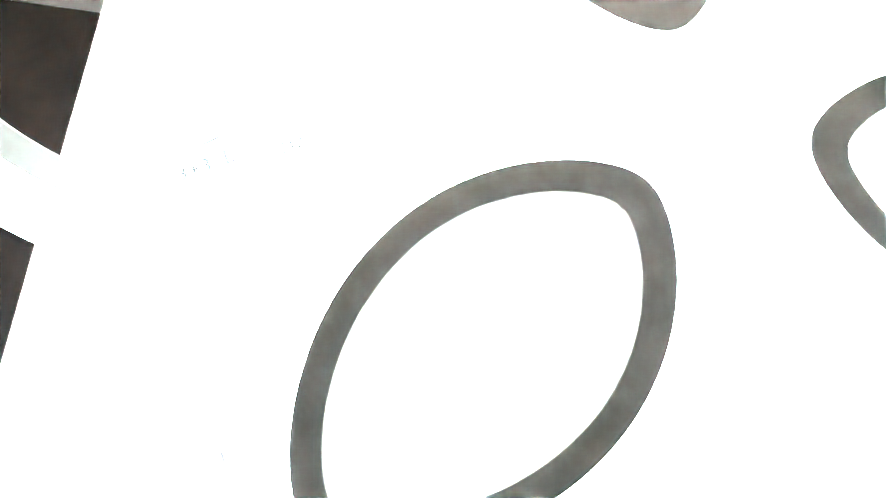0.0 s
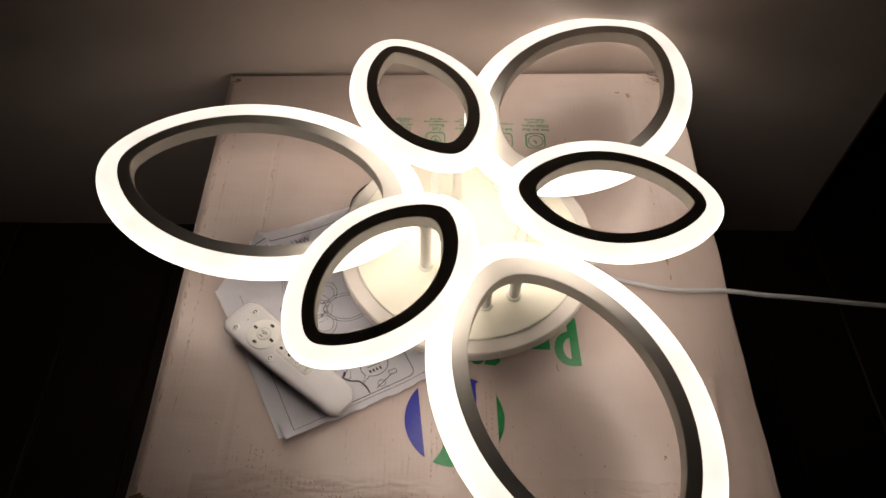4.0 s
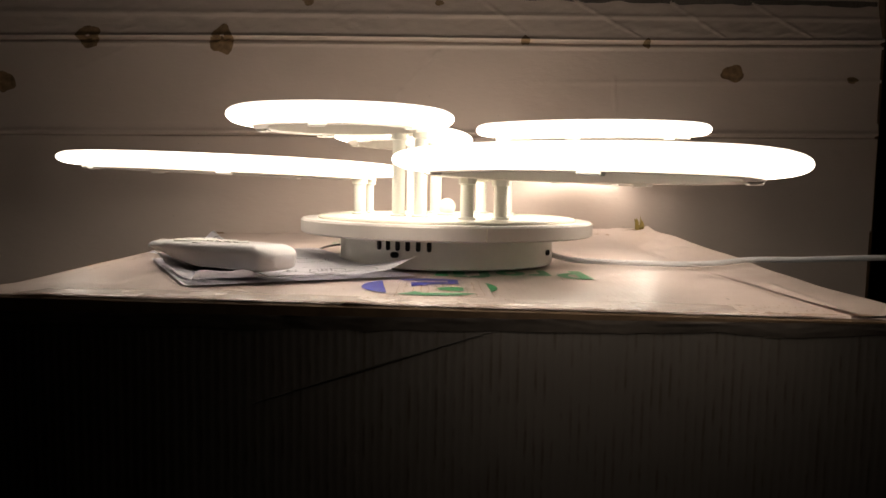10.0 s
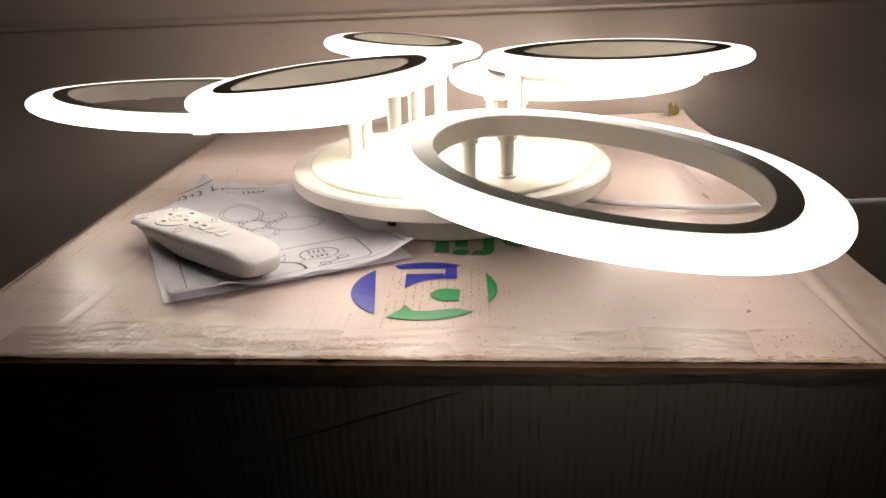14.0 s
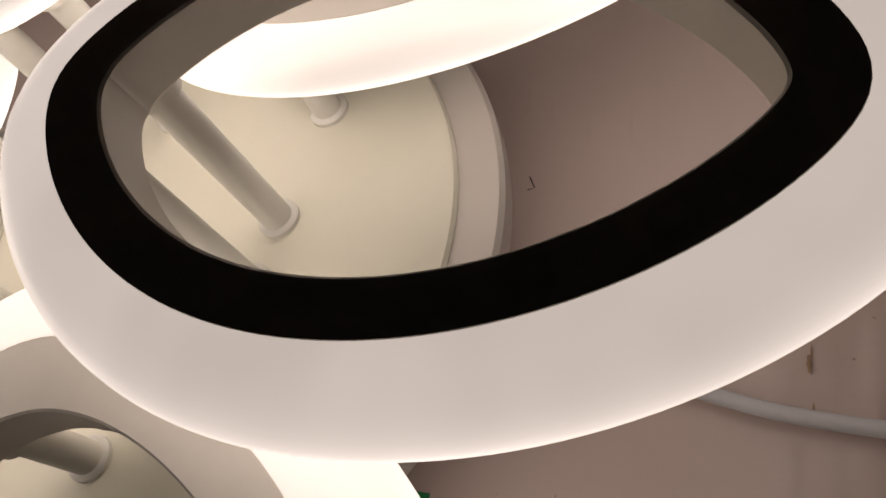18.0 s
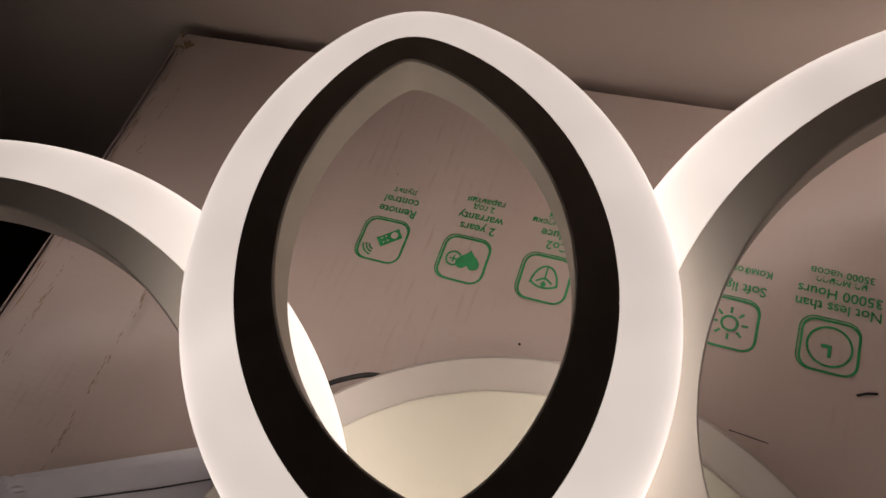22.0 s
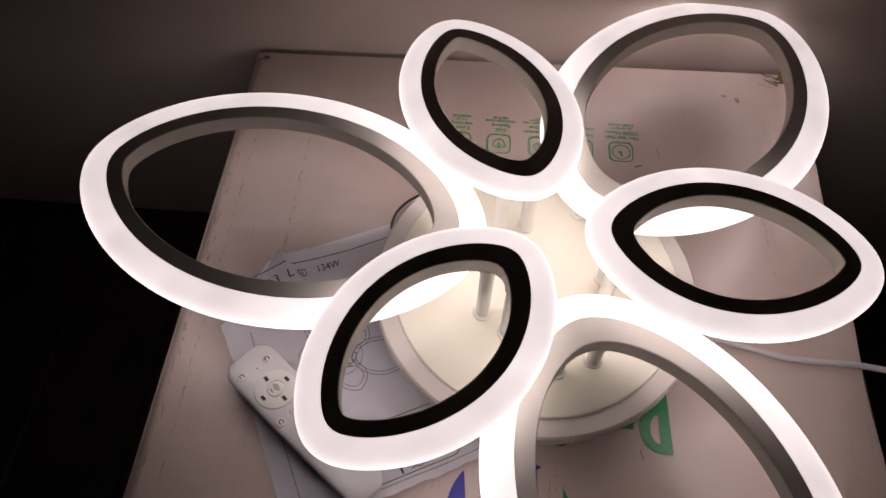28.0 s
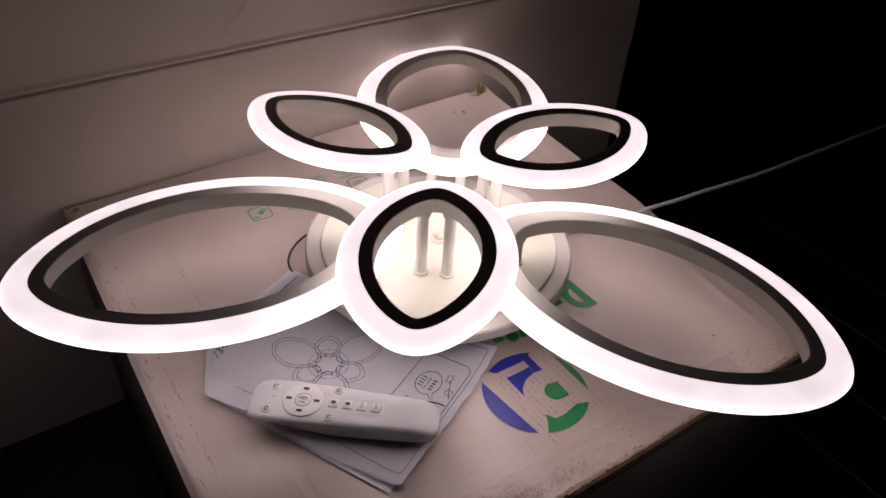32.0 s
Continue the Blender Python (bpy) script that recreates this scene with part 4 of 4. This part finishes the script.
def ceiling_lamp():
    lamp = thing("ceiling_lamp", "white ceiling lamp with six lit acrylic petal rings", "lamp", HUB)
    # round driver housing with vent slots
    drum_r, drum_h = 0.0885, 0.0250
    housing = part("housing", lathe([(0, 0.0015), (drum_r - 0.001, 0.0015), (drum_r, 0.0025), (drum_r, drum_h), (0, drum_h)], 96), M_METAL, lamp, "white lacquered round housing")
    slot = mesh_of(block(-0.0017, 0.0017, -0.0006, 0.0006, -0.0042, 0.0042, 0.0015, 3), "vent_slot", M_HOLE)

    def on_drum(ang, z):
        a = radians(ang)
        return pose(drum_r * math.cos(a), drum_r * math.sin(a), z, 0, 0, ang - 90)

    for k in range(6):
        ob = shared("vent_slot", slot, housing, on_drum(-125.5 + 5.25 * k, 0.0192))
        tagged(ob, "dark vent slot")
    hole = mesh_of(block(-0.0032, 0.0032, -0.0006, 0.0006, -0.0022, 0.0022, 0.0019, 3), "screw_hole", M_HOLE)
    for ang in (-116.5, -116.5 + 90, -116.5 + 180, -116.5 + 270):
        tagged(shared("screw_hole", hole, housing, on_drum(ang, 0.0120)), "dark screw hole")
    part("base_ring", lathe([(0.080, 0.0245), (0.1190, 0.0245), (0.1208, 0.0258), (0.1208, 0.0345), (0.1193, 0.0360), (0.080, 0.0360)], 120, close=True), M_DISC, lamp, "unlit frosted acrylic ring")
    part("ring_seam", block(-0.0003, 0.0003, -0.0004, 0.0004, 0.0256, 0.0347), M_PLATE, lamp, "thin joint in the ring", pose(0.1208 * math.cos(radians(-78)), 0.1208 * math.sin(radians(-78)), 0, 0, 0, 12))
    part("base_plate", lathe([(0, 0.0385), (0.1045, 0.0385), (0.1062, 0.0380), (0.1071, 0.0368), (0.1071, 0.0340), (0, 0.0340)], 120), M_PLATE, lamp, "cream round metal plate")
    dome = [(0.0085, 0.0385), (0.0085, 0.0403), (0.0066, 0.0407)] + [(0.0072 * math.cos(radians(a)), 0.0458 + 0.0072 * math.sin(radians(a))) for a in range(-40, 91, 13)] + [(0, 0.0530)]
    part("cap_nut", lathe(dome, 32), M_PLATE, lamp, "round cap nut")
    clip_me = mesh_of(block(-0.006, 0.006, -0.0040, 0.0040, -0.0024, 0.0, 0.0008, 1), "clip", M_METAL)
    made = {"big": (BIG, *petal_meshes(BIG, [M_GLOW]), 0.0732, 11.0), "small": (SMALL, *petal_meshes(SMALL, [M_SGLOW]), 0.0500, 13.2)}
    for key, a, out, side, lift, dip, lean in PETALS:
        s, fm, gm, clips, pr, spread = made[key]
        m = pose(0, 0, 0, 0, 0, a) @ pose(out + PIVOT, side, lift + s["top"], lean, dip, 0) @ Matrix.Translation((-PIVOT, 0, -s["top"]))
        fr = shared("petal_frame", fm, lamp, m)
        tagged(fr, ("long" if key == "big" else "short") + " white channel ring of a petal")
        tagged(shared("diffuser", gm, fr), "lit frosted acrylic ring")
        for at, turn in clips:
            shared("clip", clip_me, fr, pose(at[0], at[1], s["low"] - 0.0018, 0, 0, turn))
        for sgn in (-1, 1):
            b = radians(sgn * spread)
            x, y = pr * math.cos(b), pr * math.sin(b)
            top = s["low"] + lift - math.tan(radians(dip)) * (x - PIVOT) + math.tan(radians(lean)) * y - 0.0016
            bm = lathe([(0.0068, 0.0385), (0.0068, 0.0399), (0.0062, 0.0404), (0.0050, 0.0406), (0.0050, top - 0.0055), (0.0066, top - 0.0050), (0.0068, top - 0.0002), (0, top - 0.0002)], 28)
            part("post", bm, M_METAL, lamp, "", pose(0, 0, 0, 0, 0, a) @ pose(x, y, 0), sharp=40)
    return lamp


ceiling_lamp()

# ---------------------------------------------------------------- instruction sheets
SHEET_O, SHEET_A = (-0.1345, -0.2115), 26.5


def sheet_h(s, w):
    """Height of the top sheet over the carton at s (along the text), w (up the page)."""
    h = 0.0034 + 0.0011 * noise.noise(Vector((s * 22, w * 22, 5))) + 0.0005 * noise.noise(Vector((s * 70, w * 70, 8)))
    h += 0.0105 * max(0.0, (s - 0.095) / 0.05) ** 2 * max(0.0, 1 - w / 0.07)
    h += 0.0095 * max(0.0, 1 - w / 0.018) ** 2 * (0.62 + 0.25 * math.sin(s * 90) + 0.13 * math.sin(s * 230 + 1)) * max(0.25, 1 - s / 0.12)
    h += 0.005 * max(0.0, 1 - s / 0.03) ** 2 * max(0.0, 1 - abs(w - 0.13) / 0.06)
    h += 0.010 * max(0.0, (w - 0.165) / 0.04) ** 2 * max(0.0, 1 - abs(s - 0.05) / 0.05)
    # the torn top corner lies over the rest of the page
    line = 0.0495 + (0.207 - w) * 0.40 + (0.012 * (0.207 - w) / 0.04 - 0.006 if w < 0.187 else 0.0)
    if w > 0.150 and s < line:
        h += 0.0075 * math.exp(-(line - s) / 0.020) * min(1.0, (w - 0.150) / 0.02) * min(1.0, (line - s) / 0.0015)
    return h


def manual():
    ob_m = pose(SHEET_O[0], SHEET_O[1], 0.0, 0, 0, SHEET_A)
    man = thing("instruction_sheet", "creased white paper instruction sheet with lamp drawing", "paper")
    man.matrix_basis = ob_m

    def edge_shape(u, v, turn=0.0):
        w = 0.208 * v
        left = -0.0005 - 0.0110 * min(1.0, v / 0.8) if v < 0.8 else -0.0115 + (v - 0.8) / 0.2 * 0.056
        right = 0.146 - 0.006 * v
        left += 0.0012 * noise.noise(Vector((v * 25, 1, 1)))
        return left + (right - left) * u, w + 0.0014 * noise.noise(Vector((u * 14, v * 3, 2))) * (1 if v in (0, 1) else 0)

    def f(u, v):
        s, w = edge_shape(u, v)
        return s, w, sheet_h(s, w)

    sheet = grid(104, 130, f)
    res = bmesh.ops.solidify(sheet, geom=sheet.faces[:], thickness=-0.0002)
    part("page", sheet, M_PAPER, man, sharp=60)
    lift = lambda s, w: sheet_h(s, w) + 0.0007

    def ink(name, bm, mat=M_DRAW, label=""):
        if name != "drawing_line":
            return part(name, upright(bm), mat, man, label, smooth=False)
        for b in islands(bm):
            part(name, upright(b), mat, man, label, smooth=False)

    for text, s0, s1 in (("/3+3  L", 0.0215, 0.0530), ("ED", 0.0563, 0.0628), ("134W", 0.0724, 0.0903)):
        t = words(text, 0.0090, "LEFT")
        a, b = min(v.co.x for v in t.verts), max(v.co.x for v in t.verts)
        for v in t.verts:
            v.co.x = s0 + (v.co.x - a) * (s1 - s0) / (b - a)
            v.co.y += 0.1862
            v.co.z = lift(v.co.x, v.co.y) + 0.0004
        ink("heading", t, M_DRAW, "printed heading")
    bm = bmesh.new()
    ribbon(bm, [(0.022 + 0.0025 * k, 0.1985) for k in range(47)], 0.0007, False, lift)
    ink("rule", bm)
    # page border
    bm = bmesh.new()
    ribbon(bm, [(0.008, 0.006 + 0.004 * k) for k in range(38)], 0.0004, False, lift)
    ribbon(bm, [(0.008 + 0.004 * k, 0.006) for k in range(34)], 0.0004, False, lift)
    ribbon(bm, [(0.141, 0.006 + 0.004 * k) for k in range(34)], 0.0004, False, lift)
    ink("border", bm)
    # line drawing of the lamp: petals round a ring
    cx, cy = 0.0660, 0.1110

    def leaf(bm, ang, r0, r1, wd, tip, w=0.00038):
        c, s = math.cos(radians(ang)), math.sin(radians(ang))
        pts = []
        for i in range(44):
            a = 2 * math.pi * i / 44
            u = (r0 + r1) / 2 + (r1 - r0) / 2 * math.cos(a)
            v = wd * math.sin(a) * abs(math.sin(a)) ** (tip if math.cos(a) > 0 else 0.12)
            pts.append((cx + c * u - s * v, cy + s * u + c * v))
        ribbon(bm, pts, w, True, lift)

    for ang in (123, 243, 3):
        for gap in (0.0, 0.0026):
            bm = bmesh.new()
            leaf(bm, ang - 25, 0.0085 + gap, 0.0505 - gap, 0.0155 - gap, 0.1)
            ink("drawing_line", bm)
            bm = bmesh.new()
            leaf(bm, ang + 35, 0.0080 + gap, 0.0315 - gap * 1.4, 0.0108 - gap, 0.45)
            ink("drawing_line", bm)
    # the ring at its middle: six short bowed bands with a screw at either end, on a round plate
    for k in range(6):
        a = radians(33 + 60 * k)
        c, s = math.cos(a), math.sin(a)
        bm = bmesh.new()
        for d in (0.0078, 0.0108):
            ribbon(bm, [(cx + c * (d + 90 * v * v) - s * v, cy + s * (d + 90 * v * v) + c * v) for v in np.linspace(-0.0042, 0.0042, 7)], 0.0004, False, lift)
        for v in (-0.0032, 0.0032):
            ribbon(bm, arc(cx + c * 0.0098 - s * v, cy + s * 0.0098 + c * v, 0.0008, 0.0008, 0, 360, 8)[:-1], 0.0005, True, lift)
        ink("drawing_line", bm)
    bm = bmesh.new()
    ribbon(bm, arc(cx, cy, 0.0160, 0.0160, 0, 360, 48)[:-1], 0.0003, True, lift)
    ink("drawing_line", bm)
    # wiring box with a magnified terminal and a screw
    bm = bmesh.new()
    ribbon(bm, rounded_rect(0.083, 0.030, 0.076, 0.042, 0.006, 6), 0.0006, True, lift)
    ink("drawing_line", bm)
    bm = bmesh.new()
    ribbon(bm, arc(0.092, 0.033, 0.0125, 0.010, -130, 210, 40), 0.0006, False, lift)
    ribbon(bm, [(0.0840, 0.0253), (0.0740, 0.0195), (0.0815, 0.0280)], 0.0006, False, lift)
    for k in range(4):
        ribbon(bm, [(0.0865 + 0.0032 * k, 0.036), (0.0865 + 0.0032 * k, 0.0405)], 0.0009, False, lift)
        ribbon(bm, [(0.0865 + 0.0032 * k, 0.0275), (0.0865 + 0.0032 * k, 0.0305)], 0.0016, False, lift)
    ribbon(bm, [(0.0850, 0.0335), (0.0980, 0.0335)], 0.0006, False, lift)
    ink("drawing_line", bm)
    bm = bmesh.new()
    ribbon(bm, curve_pts([(0.0625, 0.034, 0), (0.067, 0.0285, 0), (0.074, 0.0245, 0), (0.0775, 0.017, 0), (0.078, 0.0105, 0)], 6), 0.0014, False, lift)
    ribbon(bm, [(0.054, 0.030), (0.072, 0.041), (0.069, 0.031), (0.054, 0.030)], 0.0006, False, lift)
    ribbon(bm, [(0.0635, 0.0345), (0.0665, 0.0385)], 0.0022, False, lift)
    ribbon(bm, arc(0.091, 0.0145, 0.0032, 0.0032, 0, 360, 18)[:-1], 0.0005, True, lift)
    ribbon(bm, [(0.085, 0.0115), (0.091, 0.0145), (0.099, 0.0175), (0.103, 0.0195)], 0.0007, False, lift)
    ribbon(bm, rounded_rect(0.104, 0.0205, 0.007, 0.004, 0.0012, 3), 0.0005, True, lift)
    for k in range(3):
        ribbon(bm, [(0.050 + 0.002 * k, 0.0165), (0.050 + 0.002 * k, 0.0205)], 0.0007, False, lift)
    ink("drawing_line", bm)

    # second sheet below, turned a little
    low = thing("paper_sheet", "plain white paper sheet under the instruction sheet", "paper")
    low.matrix_basis = pose(SHEET_O[0] - 0.0010, SHEET_O[1] + 0.0085, 0.0, 0, 0, SHEET_A - 0.7)

    def g(u, v):
        s, w = -0.009 + 0.152 * u - 0.004 * v, -0.0015 + 0.208 * v
        if v > 0.8:
            s = max(s, -0.013 + (v - 0.8) / 0.2 * 0.045)
        return s, w, 0.0012 + 0.0004 * noise.noise(Vector((s * 30, w * 30, 1)))

    part("page", grid(40, 56, g), M_PAPER, low, sharp=60)
    return man


manual()

# ---------------------------------------------------------------- remote control
def remote_control():
    # lies across the sheet, head towards the back left
    head, tail = Vector((-0.1926, -0.0957)), Vector((-0.0875, -0.1866))
    d = tail - head
    rem = thing("remote_control", "white plastic remote control lying on the instruction sheet", "remote control")
    rem.matrix_basis = pose(head.x, head.y, 0.0030, 0, -1.6, math.degrees(math.atan2(d.y, d.x)))
    L = d.length

    def half(x):
        t = x / L
        w = 0.0195 - 0.0048 * max(0.0, (t - 0.25) / 0.75) ** 1.2
        if t < 0.12:
            w *= math.sqrt(max(0.0, 1 - ((0.12 - t) / 0.12) ** 2.6)) * 0.16 + 0.84 if t > 0.001 else 0.80
        if t > 0.93:
            w *= 1 - 0.30 * ((t - 0.93) / 0.07) ** 2
        return w

    bm = bmesh.new()
    n, rings = 44, []
    for i in range(n + 1):
        t = i / n
        x = L * (0.5 - 0.5 * math.cos(math.pi * t))
        w = half(x)
        tt = x / L
        e = min(1.0, tt / 0.07, (1 - tt) / 0.05)
        top = 0.0177 - 0.0022 * (1 - min(1, tt / 0.12)) ** 2 - 0.006 * max(0.0, (tt - 0.86) / 0.14) ** 2
        low = 0.0005 + 0.0122 * (1 - min(1, tt / 0.45)) ** 1.1 + 0.003 * (1 - min(1, (1 - tt) / 0.12)) ** 2
        mid = low + (top - low) * 0.62
        k = 0.75 + 0.25 * math.sqrt(max(0.0, 1 - (1 - e) ** 2))
        w *= k
        pr = [(-w * 0.86, low + 0.0012), (-w * 0.97, mid), (-w * 0.99, top - 0.0035), (-w * 0.93, top - 0.0012), (-w * 0.80, top - 0.0003), (-w * 0.4, top), (w * 0.4, top), (w * 0.80, top - 0.0003),
              (w * 0.93, top - 0.0012), (w * 0.99, top - 0.0035), (w * 0.97, mid), (w * 0.86, low + 0.0012), (w * 0.6, low), (-w * 0.6, low)]
        rings.append([bm.verts.new((x, y, z)) for y, z in pr])
    m = len(rings[0])
    for a, b in zip(rings, rings[1:]):
        for k in range(m):
            bm.faces.new((a[k], a[(k + 1) % m], b[(k + 1) % m], b[k]))
    bm.faces.new(rings[0])
    bm.faces.new(rings[-1])
    bmesh.ops.recalc_face_normals(bm, faces=bm.faces)
    part("body", bm, M_PLASTIC, rem, "white plastic shell", sharp=55)
    top = 0.0175
    cx = 0.0385
    pad = part("control_pad", lathe([(0.0062, 0), (0.0065, 0.0009), (0.0138, 0.0012), (0.0147, 0.0009), (0.0150, 0)], 48), M_BUTTON, rem, "round ring button", pose(cx, 0, top))
    part("centre_button", lathe([(0, 0.0016), (0.0052, 0.0014), (0.0060, 0.0006), (0.0060, 0)], 32), M_BUTTON, rem, "round centre button", pose(cx, 0, top))

    # raised border round the four keys
    b = bmesh.new()
    pts = rounded_rect(0.0770, 0.0005, 0.0420, 0.0125, 0.005, 4)
    ribbon(b, pts, 0.0009, True, lambda x, y: top + 0.0009)
    part("key_border", upright(b), M_BUTTON, rem, smooth=False)

    def marks(name, draw, at, mat=M_INK):
        b = bmesh.new()
        draw(b)
        b.transform(Matrix.Translation(at))
        return part(name, upright(b), mat, rem, smooth=False)

    for a in (0, 90, 180, 270):
        c, s = math.cos(radians(a)), math.sin(radians(a))
        w, h = (0.0042, 0.0024)
        marks("button_mark", lambda b: poly(b, [(-w / 2, -h / 2), (w / 2, -h / 2), (w / 2, h / 2), (-w / 2, h / 2)]), (cx + 0.0103 * c, 0.0103 * s, top + 0.0016))
    marks("button_mark", lambda b: [ribbon(b, arc(0, -0.002, r, r, 40, 140, 8), 0.0005) for r in (0.002, 0.0032, 0.0044)], (cx, 0, top + 0.0022), M_DRAW)
    marks("button_mark", lambda b: [poly(b, [(-0.002 + 0.0014 * k, -0.0034), (-0.001 + 0.0014 * k, -0.0034), (-0.001 + 0.0014 * k, -0.0024), (-0.002 + 0.0014 * k, -0.0024)]) for k in range(3)], (cx, 0, top + 0.0022), M_DRAW)
    small = mesh_of(lathe([(0, 0.0013), (0.0030, 0.0011), (0.0036, 0.0004), (0.0037, 0)], 24), "button", M_BUTTON)
    for x, y in ((0.0155, 0.0102), (0.0145, -0.0112), (0.0625, 0.0125), (0.0608, -0.0122)):
        shared("button", small, rem, pose(x, y, top - 0.0006))
        marks("button_mark", lambda b: ribbon(b, arc(0, 0, 0.0015, 0.0015, 20, 320, 12), 0.0008), (x, y, top + 0.0011), M_INK)
    sq = mesh_of(block(-0.0036, 0.0036, -0.0040, 0.0040, -0.0002, 0.0013, 0.0009, 2), "key", M_BUTTON)
    for k, label in enumerate(("", "", "ON", "OFF")):
        x = 0.0612 + 0.0105 * k
        shared("key", sq, rem, pose(x, 0.0005, top))
        if label:
            t = words(label, 0.0034)
            t.transform(pose(x + 0.0012, 0.0005, top + 0.0019, 0, 0, 90))
            part("key_label", upright(t), M_INK, rem, smooth=False)
        else:
            marks("button_mark", lambda b: poly(b, arc(0, 0, 0.0019, 0.0015, 0, 359, 14)), (x, 0.0005, top + 0.0019))
    marks("button_mark", lambda b: poly(b, arc(0, 0, 0.0006, 0.0006, 0, 359, 8)), (0.0165, 0.0005, top + 0.0004))
    return rem


remote_control()

# ---------------------------------------------------------------- cables
def cables():
    pts = [(0.1040, -0.026, 0.0075), (0.118, -0.0315, 0.004), (0.1315, -0.0357, 0.0030), (0.150, -0.0425, 0.0030), (0.1728, -0.0485, 0.0030), (0.207, -0.0565, 0.0035), (0.235, -0.0595, 0.0052), (0.262, -0.0615, 0.0085),
           (0.30, -0.067, 0.0098), (0.335, -0.0712, 0.0118), (0.43, -0.083, 0.0158), (0.59, -0.092, 0.021), (0.85, -0.11, 0.030), (1.2, -0.13, 0.05), (1.8, -0.15, 0.09), (2.2, -0.15, 0.10)]
    ob = part("power_cable", tube(curve_pts(pts, 8), 0.0023, 12), M_CABLE)
    tagged(ob, "white round power cable running off the carton", "cable")
    pts = [(-0.0985, 0.0310, 0.0012), (-0.1003, 0.0365, 0.0014), (-0.1005, 0.0440, 0.0018), (-0.0980, 0.0535, 0.0028), (-0.0915, 0.0630, 0.0040), (-0.0845, 0.0692, 0.0046), (-0.0770, 0.0742, 0.0050), (-0.0660, 0.0788, 0.0054), (-0.0500, 0.0780, 0.0065)]
    ob = part("thin_wire", tube(curve_pts(pts, 8), 0.0011, 8), M_WIRE)
    tagged(ob, "thin black wire end sticking out under the lamp base", "wire")


cables()
